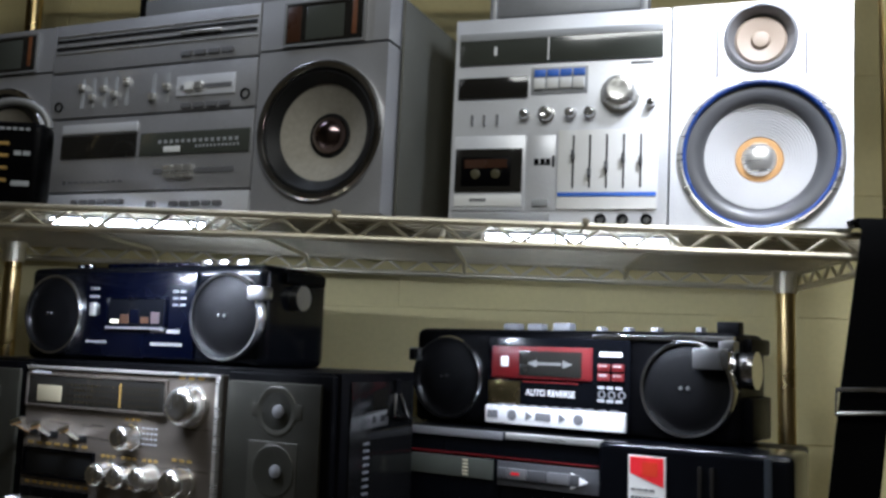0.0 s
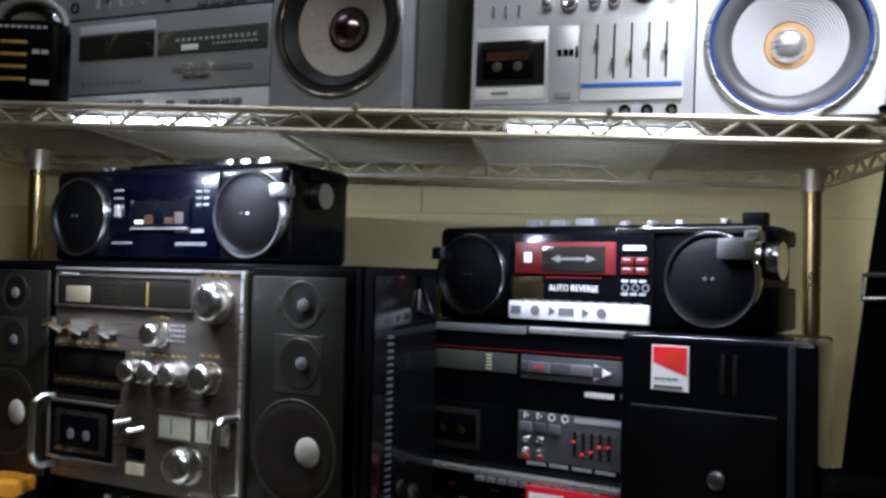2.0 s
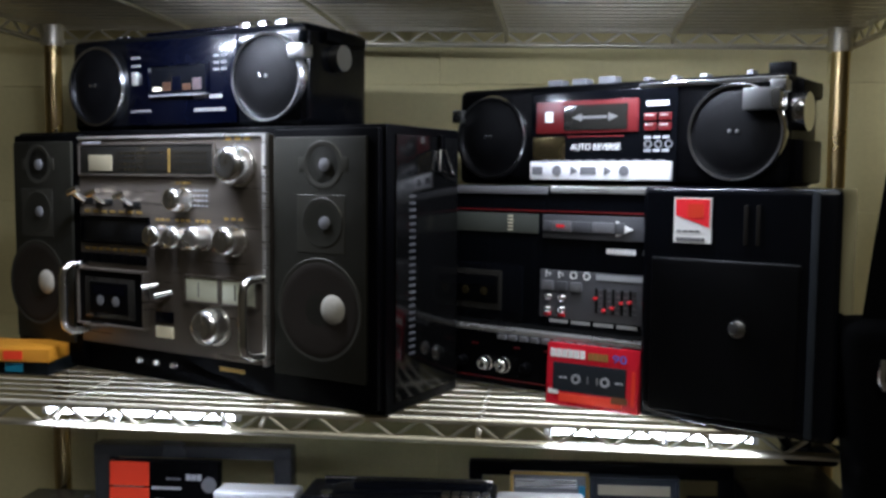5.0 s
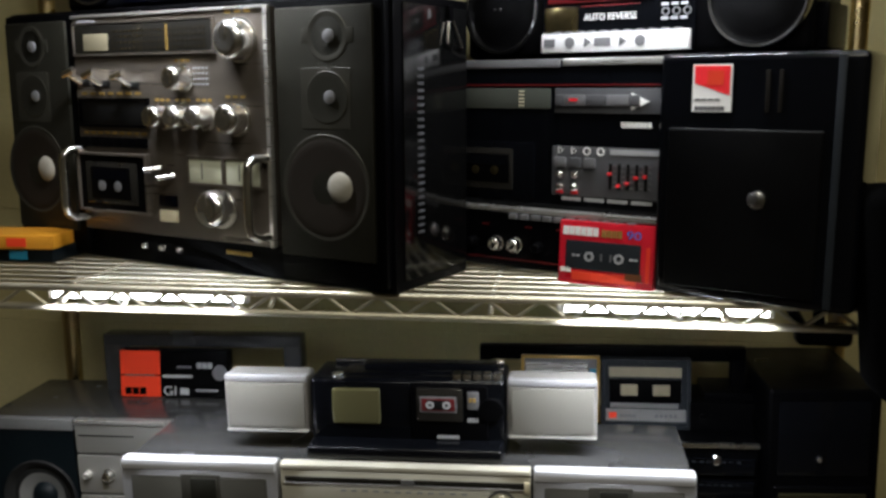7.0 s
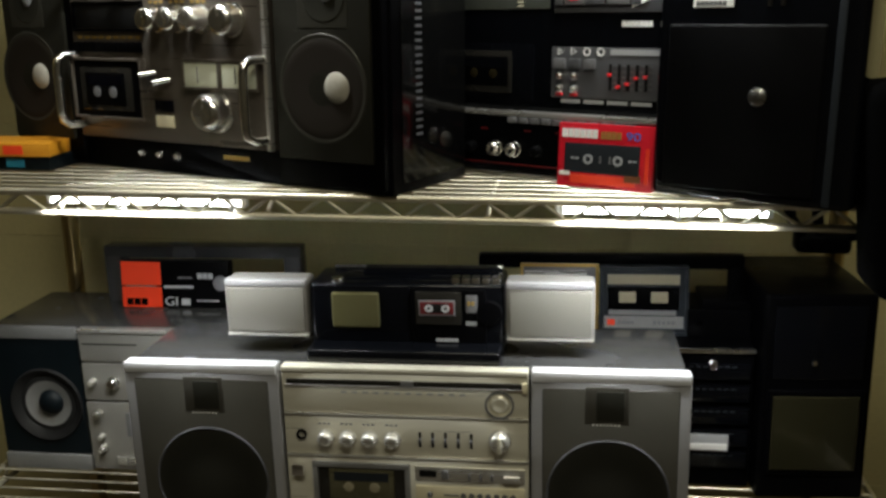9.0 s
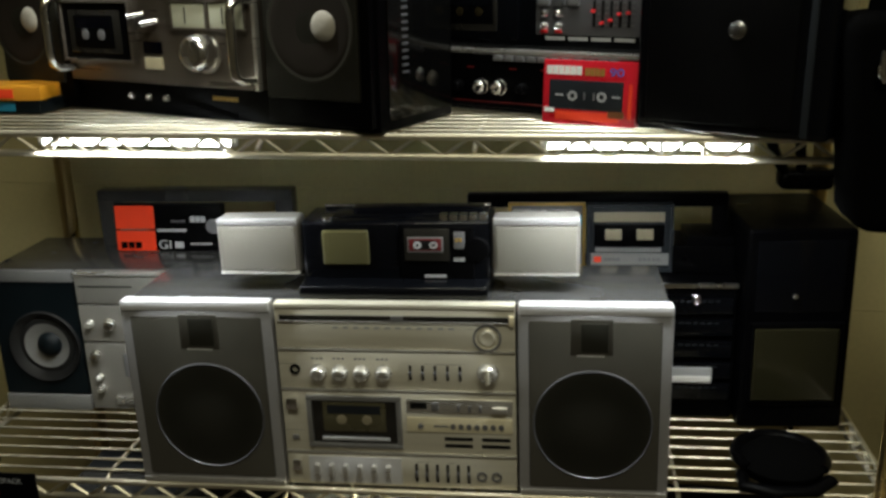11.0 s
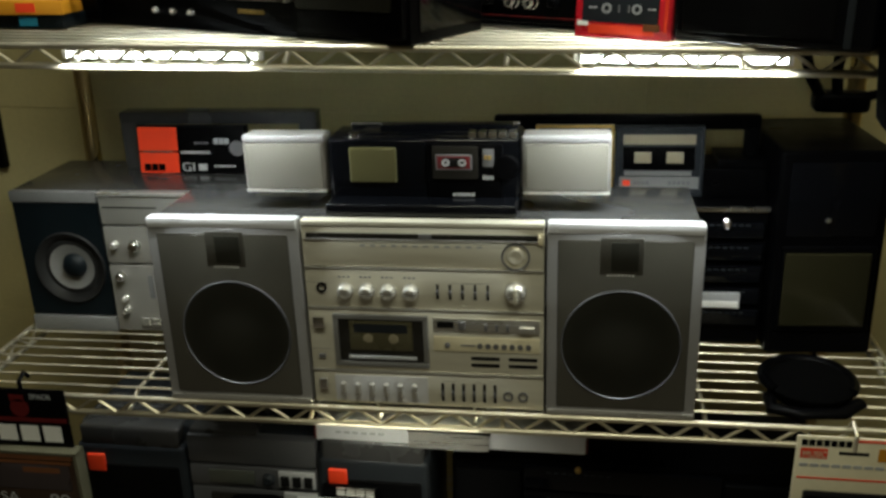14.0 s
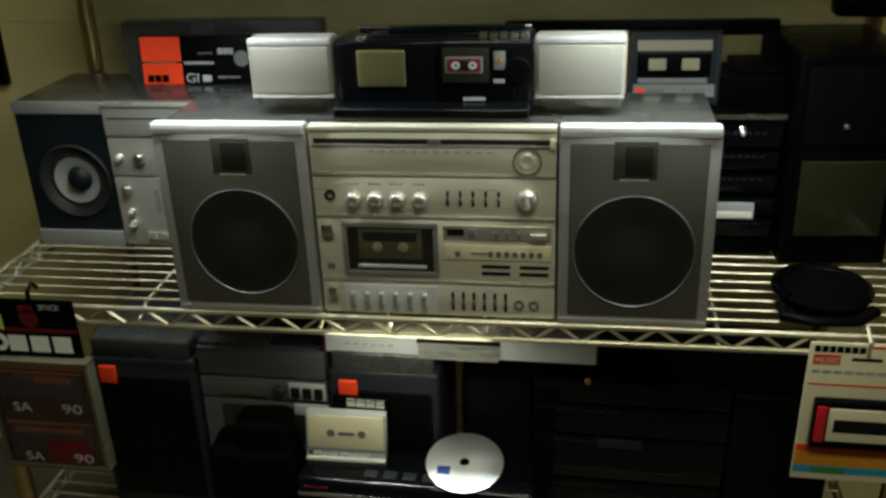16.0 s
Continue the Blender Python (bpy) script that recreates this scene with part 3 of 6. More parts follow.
def white_boombox():
    """Bright silver stereo with a large blue-rimmed woofer."""
    t = thing("boombox", pose(0.4919, 0.0344, z1(0.4919) + 0.001, 0, 0.95, -13) @ Matrix.Scale(1.03, 4), "bright silver boombox with a blue-rimmed ribbed woofer", "boombox", "boomboxes on the shelves")
    D, a, b = 0.17, -0.231, 0.188
    m = 0.010
    cx, cz = 0.100, 0.0775
    bm = bmesh.new()
    plate(bm, m + 0.001, 0.002, b, 0.240, 0.0, 0.036, [(cx, cz, 0.0735), (cx, 0.202, 0.033)])
    sp = part("speaker_baffle", bm, SILVERW, t)
    bm = bmesh.new()
    lathe(bm, cx, cz, [(0.0815, 0.001), (0.0815, -0.003), (0.078, -0.006), (0.0755, -0.005)], 64)
    part("woofer_rim", bm, BRUSH, sp)
    bm = bmesh.new()
    lathe(bm, cx, cz, [(0.077, -0.0052), (0.0755, -0.0066), (0.0735, -0.005), (0.0725, 0.001)], 64)
    part("blue_ring", bm, BLUER, sp, "glossy blue ring")
    bm = bmesh.new()
    lathe(bm, cx, cz, [(0.074, 0.000), (0.068, -0.001), (0.058, 0.003), (0.055, 0.008)], 64)
    part("surround", bm, DGREY, sp)
    bm = bmesh.new()
    prof = [(0.0565, 0.007)]
    for i in range(12):
        r = 0.0550 - i * 0.0026
        prof += [(r, 0.008 + i * 0.0014), (r - 0.0013, 0.0076 + i * 0.0014)]
    prof += [(0.0235, 0.027)]
    lathe(bm, cx, cz, prof, 64)
    part("cone", bm, CONEW, sp, "white ribbed cone")
    bm = bmesh.new()
    lathe(bm, cx, cz, [(0.025, 0.026), (0.023, 0.024), (0.017, 0.024)], 40)
    part("cone_ring", bm, COPPER, sp, "orange glue ring")
    bm = bmesh.new()
    lathe(bm, cx, cz, [(0.0185, 0.025), (0.015, 0.019), (0.008, 0.016), (0, 0.0155)], 32)
    part("dust_cap", bm, BRUSH, sp)
    bm = bmesh.new()
    lathe(bm, cx, 0.202, [(0.0365, 0.001), (0.0365, -0.003), (0.033, -0.0045), (0.030, 0.0), (0.027, 0.010), (0.0255, 0.012)], 48)
    tw = part("tweeter_horn", bm, GREY, sp)
    bm = bmesh.new()
    lathe(bm, cx, 0.202, [(0.027, 0.012), (0.024, 0.008), (0.010, 0.012), (0.008, 0.008), (0, 0.006)], 40)
    part("tweeter_cone", bm, PAPER, tw)
    for u in (0.057, 0.144):
        pb(sp, "baffle_seam", u - 0.0009, 0.160, u + 0.0009, 0.239, DARK, -0.0006, 0.001, 0)
    bars(sp, "maker_mark", 0.158, 0.228, 0.172, 0.004, GREY, 3, 0.2)
    bm = bmesh.new()
    box(bm, a, 0.034, 0.0, b, D, 0.241, 0.004)
    part("case", bm, WOODD, t, "dark case sides")
    pb(t, "front_panel", a, 0.002, m - 0.001, 0.240, SILVERW, 0.0, 0.036, 0.0015)
    pb(t, "dial_window", a + 0.006, 0.186, 0.002, 0.222, DIAL, -0.003, 0.002, 0.001)
    pb(t, "dial_scale", a + 0.006, 0.214, 0.001, 0.2225, LGREY, -0.0036, 0, 0.0004)
    pb(t, "dial_pointer", -0.123, 0.188, -0.1215, 0.214, WHITE, -0.004, 0, 0)
    pb(t, "dial_pointer", -0.184, 0.196, -0.181, 0.206, WHITE, -0.004, 0, 0)
    bars(t, "small_print", -0.032, 0.181, 0.0, 0.003, GREY, 1)
    pb(t, "display_window", a + 0.006, 0.147, -0.144, 0.171, SMOKE, -0.003, 0.002, 0.001)
    pb(t, "button_plate", -0.141, 0.150, -0.078, 0.180, LGREY, -0.002, 0.002, 0.001)
    for i in range(4):
        pb(t, "mode_button", -0.137 + i * 0.0145, 0.155, -0.1245 + i * 0.0145, 0.167, WHITE, -0.006, 0, 0.001)
        pb(t, "blue_tab", -0.137 + i * 0.0145, 0.1695, -0.1245 + i * 0.0145, 0.177, BLUE, -0.004, 0, 0.0006)
    knob(t, -0.043, 0.147, 0.019, 0.018, BRUSH, "volume_knob")
    for u, r in ((-0.147, 0.0055), (-0.123, 0.0085), (-0.096, 0.006), (-0.075, 0.006), (-0.010, 0.0045)):
        knob(t, u, 0.127 if u < -0.02 else 0.135, r, 0.010, CHR)
    for u in (-0.207, -0.193, -0.178):
        pb(t, "lever_switch", u - 0.001, 0.116, u + 0.001, 0.128, GREY, -0.004, 0, 0)
    pb(t, "deck_panel", a + 0.004, 0.020, -0.144, 0.104, SILVERW, -0.003, 0.002, 0.0015)
    w = pb(t, "cassette_window", a + 0.007, 0.040, -0.147, 0.089, SMOKE, -0.005, 0.002, 0.001)
    cassette(w, -0.217, 0.046, 0.058, 0.034, BLACK, BROWNM, -0.0045, OLIVEM)
    pb(t, "lid_strip", a + 0.007, 0.024, -0.147, 0.037, WHITE, -0.005, 0.002, 0.001)
    bars(t, "maker_mark", -0.205, 0.031, -0.186, 0.003, GREY, 5, 0.2, -0.005)
    pb(t, "switch_plate", -0.141, 0.020, -0.111, 0.103, SILVERW, -0.002, 0.002, 0.001)
    for u in (-0.134, -0.127, -0.121):
        pb(t, "counter_digit", u, 0.070, u + 0.005, 0.077, BLACK, -0.003, 0, 0)
    pb(t, "reset_hook", -0.114, 0.068, -0.1115, 0.080, BLACK, -0.004, 0, 0.0005)
    pb(t, "tape_select", -0.135, 0.024, -0.117, 0.032, LGREY, -0.005, 0, 0.001)
    pb(t, "record_panel", -0.108, 0.021, -0.0015, 0.108, WHITE, -0.003, 0.002, 0.001)
    pb(t, "blue_strip", -0.107, 0.035, -0.0025, 0.039, BLUE, -0.004, 0, 0)
    for i, k in enumerate((0.62, 0.28, 0.40, 0.55, 0.5)):
        slider(t, -0.091 + i * 0.018, 0.044, 0.102, k, DGREY, 0.0010, 0.0036, 0.010, DARK, -0.003)
    pb(t, "lower_strip", a + 0.004, 0.004, -0.115, 0.017, LGREY, -0.002, 0.001, 0.001)
    for u in (-0.060, -0.037, -0.012):
        bm = bmesh.new()
        lathe(bm, u, 0.010, [(0.006, 0), (0.006, -0.004), (0.004, -0.004), (0.0035, 0), (0, 0)], 16)
        part("jack_socket", bm, BLACK, t)
    bm = bmesh.new()
    box(bm, -0.205, 0.055, 0.262, -0.022, 0.078, 0.293, 0.003)
    for u in (-0.207, -0.029):
        box(bm, u, 0.051, 0.236, u + 0.009, 0.082, 0.295, 0.003)
    part("carry_handle", bm, SILVERG, t, "dark grey folded handle")
    return t


white_boombox()


def small_dark_radio():
    t = thing("pocket_radio", pose(-0.285, 0.012, z1(-0.28), 0, 0.95, 6), "small black radio with gold button labels on the wire shelf", "radio")
    bm = bmesh.new()
    box(bm, 0, 0, 0.0, 0.086, 0.035, 0.098, 0.012, 3)
    part("body", bm, BLACK, t)
    bm = bmesh.new()
    pts = [(0.043 + 0.04 * math.cos(a), 0.018, 0.094 + 0.03 * math.sin(a)) for a in np.linspace(0, math.pi, 14)]
    rod(bm, pts, 0.005, 10)
    part("arch_handle", bm, SILVERG, t)
    for i in range(4):
        pb(t, "gold_button", 0.018, 0.026 + i * 0.014, 0.048, 0.030 + i * 0.014, GOLD, -0.003, 0.002, 0.0008)
    bars(t, "small_print", 0.014, 0.088, 0.072, 0.003, LGREY, 8, 0.35, -0.0)
    bars(t, "small_print", 0.054, 0.060, 0.074, 0.005, LGREY, 2, 0.2, -0.0)
    pb(t, "badge", 0.054, 0.022, 0.074, 0.028, LGREY, -0.002, 0.001, 0.0005)


small_dark_radio()


# ---- shelf two: black boomboxes ----
def gunmetal_boombox():
    t = thing("boombox", pose(-0.395, 0.212, S2, 0, 0, -22.8), "large black boombox with gunmetal panel, chrome knobs and grab handles", "boombox", "boomboxes on the shelves")
    W, Hh, D = 0.602, 0.310, 0.165
    bm = bmesh.new()
    box(bm, 0, 0.010, 0.0, W, D, Hh, 0.004)
    part("case", bm, BLACK, t, "black textured case")
    # polished side with a column of vent slots and a triangular strap ring
    bm = bmesh.new()
    box(bm, W - 0.001, 0.026, 0.012, W + 0.002, D - 0.006, Hh - 0.010, 0.0008)
    side = part("side_panel", bm, SIDEG, t, "polished black side panel")
    for i in range(24):
        z = 0.060 + i * 0.0075
        bm = bmesh.new()
        box(bm, W + 0.0012, 0.052, z, W + 0.0028, 0.064, z + 0.0028, 0.0004)
        part("vent_slot", bm, DGREY, side)
    bm = bmesh.new()
    rod(bm, [(W + 0.004, 0.116, 0.296), (W + 0.006, 0.108, 0.262), (W + 0.006, 0.142, 0.258)], 0.0018, 8, closed=True)
    part("strap_ring", bm, CLASP, t, "triangular chrome strap ring")
    bm = bmesh.new()
    box(bm, W, 0.111, 0.286, W + 0.007, 0.121, 0.302, 0.0015)
    part("strap_lug", bm, BLACK, t)
    for a, b in ((0.004, 0.136), (0.458, 0.598)):
        cx = (a + b) / 2 + (0.014 if a > 0.3 else 0)
        bm = bmesh.new()
        box(bm, a, 0.0, 0.006, b, 0.012, Hh - 0.004, 0.003)
        sp = part("speaker_frame", bm, BLACK, t)
        bm = bmesh.new()
        box(bm, a + 0.003, -0.004, 0.034, b - 0.012, 0.002, Hh - 0.013, 0.004)
        part("grille_cloth", bm, CLOTHG, sp, "brown-black grille cloth")
        bm = bmesh.new()
        lathe(bm, cx - 0.012, 0.267, [(0.0265, -0.0038), (0.0255, -0.0046), (0.0215, -0.0046), (0.0200, -0.0040), (0.010, -0.0040)], 40)
        for k in (-1, 1):
            box(bm, cx - 0.012 + k * 0.028 - 0.005, -0.0045, 0.260, cx - 0.012 + k * 0.028 + 0.005, -0.003, 0.275, 0.001)
        tw = part("tweeter_plate", bm, DRIVERM, sp)
        bm = bmesh.new()
        box(bm, cx - 0.047, -0.0044, 0.172, cx + 0.017, -0.003, 0.235, 0.009, 4)
        md = part("midrange_plate", bm, DRIVERM, sp)
        bm = bmesh.new()
        lathe(bm, cx - 0.013, 0.205, [(0.0275, -0.0042), (0.0265, -0.0050), (0.0245, -0.0050), (0.020, -0.0046), (0, -0.0046)], 40)
        part("midrange_cone", bm, CLOTHG, md)
        for pl, z in ((tw, 0.267), (md, 0.205)):
            bm = bmesh.new()
            lathe(bm, cx - 0.009, z, [(0.0070, -0.0040), (0.007, -0.0064), (0.003, -0.0076), (0, -0.0078)], 24)
            part("dome", bm, GREY, pl)
        bm = bmesh.new()
        lathe(bm, cx - 0.018, 0.110, [(0.0575, -0.0036), (0.0565, -0.0046), (0.0555, -0.0048), (0.0540, -0.0044), (0.0520, -0.0042)], 64)
        d = part("woofer_ring", bm, DRIVERM, sp)
        bm = bmesh.new()
        lathe(bm, cx - 0.018, 0.110, [(0.0520, -0.0042), (0.048, -0.0050), (0.043, -0.0044), (0.018, -0.0040)], 56)
        part("woofer_cone", bm, CONEB, d, "brown cone dimly seen through cloth")
        bm = bmesh.new()
        lathe(bm, cx + 0.001, 0.112, [(0.0165, -0.0038), (0.014, -0.0065), (0.008, -0.0085), (0, -0.009)], 32)
        part("dust_cap", bm, CONE, d, "pale woofer dust cap")
    pan = pb(t, "control_panel", 0.140, 0.040, 0.451, 0.301, GUN, -0.004, 0.012, 0.002, "brushed gunmetal control panel")
    B = -0.004
    pb(t, "panel_edge", 0.447, 0.040, 0.4525, 0.302, BRUSH, -0.0065, 0, 0.001)
    pb(t, "panel_edge", 0.140, 0.2985, 0.451, 0.302, BRUSH, -0.0065, 0, 0.001)
    dial = pb(pan, "dial_window", 0.146, 0.256, 0.374, 0.290, SMOKE, B - 0.003, B + 0.002, 0.001)
    pb(dial, "signal_meter", 0.163, 0.259, 0.206, 0.279, TAN, B - 0.004, B, 0.001, "pale lit meter")
    pb(dial, "dial_pointer", 0.304, 0.258, 0.306, 0.286, GOLD, B - 0.0045, B, 0)
    for z in (0.281, 0.275, 0.268, 0.261):
        bars(dial, "scale_print", 0.214, z, 0.368, 0.0018, GOLDD, 22, 0.55, B - 0.003)
    bars(pan, "maker_mark", 0.148, 0.2945, 0.182, 0.003, LGREY, 6, 0.2, B)
    bezel(pan, "dial_frame", 0.143, 0.253, 0.377, 0.293, 0.0025, GUN, B - 0.004, B)
    for u, z in ((0.150, 0.232), (0.186, 0.230), (0.236, 0.228)):
        pb(pan, "lever_slot", u - 0.014, z - 0.014, u + 0.016, z - 0.006, DARK, B - 0.0008, B, 0)
        bm = bmesh.new()
        rod(bm, [(u, B, z - 0.010), (u - 0.004, B - 0.018, z + 0.002)], 0.0042, 10)
        rod(bm, [(u - 0.009, B - 0.018, z - 0.001), (u + 0.009, B - 0.018, z + 0.005)], 0.0040, 10)
        part("lever", bm, KNOBM, pan)
    for u, z, r in ((0.413, 0.266, 0.021), (0.326, 0.226, 0.0135), (0.291, 0.182, 0.0132), (0.324, 0.182, 0.0132), (0.357, 0.182, 0.0132), (0.405, 0.181, 0.0165), (0.374, 0.080, 0.0205)):
        knob(pan, u, z, r * 1.05, 0.026, KNOBM, base=B)
        bars(pan, "knob_print", u - r, z + r * 1.45, u + r, 0.003, GOLD, 3, 0.4, B)
    for k in range(4):
        bars(pan, "scale_print", 0.340, 0.237 - k * 0.006, 0.366, 0.0018, LGREY, 4, 0.4, B)
    pb(pan, "tape_slot", 0.150, 0.172, 0.264, 0.199, DARK, B - 0.002, B, 0.001)
    bezel(pan, "slot_frame", 0.146, 0.168, 0.268, 0.203, 0.003, BLACK, B - 0.004, B)
    bars(pan, "small_print", 0.150, 0.2085, 0.260, 0.003, GOLD, 7, 0.4, B)
    bars(pan, "small_print", 0.150, 0.161, 0.264, 0.003, GOLD, 9, 0.4, B)
    for i in range(6):
        pb(pan, "tape_key", 0.147 + i * 0.0195, 0.144, 0.164 + i * 0.0195, 0.156, BLACK, B - 0.006, B, 0.001)
    lid = pb(pan, "cassette_lid", 0.143, 0.066, 0.262, 0.135, BLACK, B - 0.006, B + 0.002, 0.003)
    pb(lid, "cassette_window", 0.155, 0.074, 0.246, 0.126, SMOKE, B - 0.0075, B, 0.002)
    bezel(lid, "lid_frame", 0.141, 0.064, 0.264, 0.137, 0.003, GUN, B - 0.009, B)
    cassette(lid, 0.165, 0.080, 0.070, 0.040, BLACK, NAVY, B - 0.0075, GREY)
    for u in (0.329, 0.386):
        v = pb(pan, "level_meter", u, 0.107, u + 0.052, 0.135, METER, B - 0.003, B, 0.001, "pale lit level meter")
        pb(v, "needle", u + 0.020, 0.112, u + 0.0212, 0.130, DARK, B - 0.0036, B, 0)
        bezel(v, "meter_frame", u - 0.003, 0.104, u + 0.055, 0.138, 0.003, GUN, B - 0.005, B)
    for u, z in ((0.280, 0.122), (0.302, 0.114)):
        bm = bmesh.new()
        rod(bm, [(u, B, z), (u - 0.012, B - 0.016, z - 0.003)], 0.004, 10)
        part("toggle", bm, CHR, pan)
    pb(pan, "function_key", 0.278, 0.076, 0.306, 0.090, NAVY, B - 0.004, B, 0.001)
    pb(pan, "function_key", 0.278, 0.058, 0.306, 0.072, CREAM, B - 0.004, B, 0.001)
    bars(t, "model_print", 0.366, 0.026, 0.406, 0.005, GOLD, 8, 0.25, 0.010)
    for i in range(3):
        knob(t, 0.232 + i * 0.03, 0.022, 0.004, 0.006, CHR, "mic_socket", 0.010, mark=False)
    for u0, z0, z1_ in ((0.147, 0.055, 0.140), (0.4465, 0.052, 0.139)):
        pts = [(u0, B, z1_), (u0 - 0.004, -0.022, z1_), (u0 - 0.006, -0.030, z1_ - 0.006), (u0 - 0.006, -0.032, z1_ - 0.016), (u0 - 0.006, -0.032, z0 + 0.016), (u0 - 0.006, -0.030, z0 + 0.006), (u0 - 0.004, -0.022, z0), (u0, B, z0)]
        handle_bow(t, "grab_handle", pts, 0.0052, KNOBM, "chrome grab handle")
    return t


gunmetal_boombox()


def round_eye_radio(m, label, W, Hh, D, body, front):
    """A low twin-speaker radio: case, two chrome-ringed grilles, end caps and top keys."""
    t = thing("radio_cassette", m, label, "radio cassette", "small twin-speaker radios")
    bm = bmesh.new()
    box(bm, 0, 0, 0, W, D, Hh, 0.012, 4)
    part("case", bm, body, t)
    for cx in (0.054, W - 0.052):
        cz = Hh * 0.5 - 0.002
        r = 0.0515
        bm = bmesh.new()
        lathe(bm, cx, cz, [(r, 0.004), (r, -0.006), (r - 0.0015, -0.0085), (r - 0.004, -0.008), (r - 0.0045, -0.003)], 56)
        g = part("chrome_ring", bm, CHR, t, "thin chrome speaker ring")
        bm = bmesh.new()
        lathe(bm, cx, cz, [(r - 0.004, -0.004), (r * 0.7, -0.0085), (r * 0.35, -0.0105), (0, -0.011)], 48)
        part("speaker_grille", bm, GRILLE, g)
        for k in (-1, 1):
            bm = bmesh.new()
            lathe(bm, cx + k * 0.004, cz + 0.001, [(0.0022, -0.010), (0.0018, -0.0125), (0, -0.013)], 10)
            part("emblem_stud", bm, CHR, g)
    return t


def navy_radio():
    W, Hh, D = 0.386, 0.118, 0.125
    t = round_eye_radio(pose(-0.300, 0.200, S2 + 0.310, 0, 0, -21.8), "navy blue twin-speaker radio cassette standing on a black boombox", W, Hh, D, GLOSS, NAVY)
    pb(t, "front_panel", 0.106, 0.006, 0.288, 0.110, NAVY, -0.004, 0.006, 0.003)
    w = pb(t, "cassette_window", 0.150, 0.044, 0.245, 0.078, GLOSS, -0.007, 0, 0.001)
    bezel(t, "window_frame", 0.148, 0.042, 0.247, 0.080, 0.0025, NAVY, -0.009, 0)
    pb(t, "sill_trim", 0.150, 0.0405, 0.245, 0.0425, GREY, -0.0095, 0, 0.0006)
    for i, mm in enumerate((CREAM, WRAPM, NAVY, WRAPM, TAPEM)):
        pb(w, "tape_label", 0.156 + i * 0.0165, 0.047, 0.170 + i * 0.0165, 0.052 + (i * 7 % 5) * 0.003, mm, -0.0076, 0, 0.0005)
    for z in (0.090, 0.080):
        bars(t, "small_print", 0.116, z, 0.134, 0.0028, GREY, 3, 0.3, -0.004)
    pb(t, "button", 0.120, 0.056, 0.128, 0.072, BRUSH, -0.008, 0, 0.001)
    for z in (0.086, 0.078, 0.070):
        bars(t, "small_print", 0.253, z, 0.277, 0.0026, GREY, 2, 0.3, -0.004)
    bars(t, "model_print", 0.221, 0.0385, 0.270, 0.0042, GREY, 2, 0.15, -0.004)
    bars(t, "maker_mark", 0.114, 0.024, 0.150, 0.0028, GREY, 6, 0.2, -0.004)
    bars(t, "small_print", 0.222, 0.023, 0.272, 0.004, GREY, 9, 0.2, -0.004)
    for i in range(9):
        bm = bmesh.new()
        box(bm, 0.125 + i * 0.017, 0.012, Hh - 0.002, 0.139 + i * 0.017, 0.030, Hh + 0.005, 0.002)
        part("top_key", bm, NAVY, t)
    for u in (0.275, 0.300, 0.330):
        bm = bmesh.new()
        box(bm, u, 0.014, Hh - 0.002, u + 0.017, 0.030, Hh + 0.008, 0.002)
        part("tape_key", bm, CHR, t, "chrome tape key")
    for u in (0.06, 0.075):
        bm = bmesh.new()
        rod(bm, [(u, 0.03, Hh - 0.002), (u, 0.03, Hh + 0.006)], 0.006, 14)
        part("top_knob", bm, NAVY, t)
    bm = bmesh.new()
    box(bm, W - 0.014, -0.016, 0.076, W + 0.008, 0.004, 0.091, 0.003)
    part("handle_clasp", bm, CLASP, t, "chrome handle clasp")
    bm = bmesh.new()
    rod(bm, [(W - 0.002, 0.058, 0.082), (W + 0.012, 0.058, 0.082)], 0.015, 20)
    part("handle_pivot", bm, CLASP, t)
    bm = bmesh.new()
    rod(bm, [(-0.012, 0.045, 0.078), (0.002, 0.045, 0.078)], 0.013, 20)
    part("handle_pivot", bm, CLASP, t)
    bm = bmesh.new()
    box(bm, W - 0.004, 0.03, 0.098, W + 0.008, 0.11, 0.112, 0.004)
    part("handle_arm", bm, BLACK, t)
    pb(t, "side_socket", W - 0.034, 0.045, W - 0.022, 0.056, GOLD, -0.001, 0.002, 0)


navy_radio()


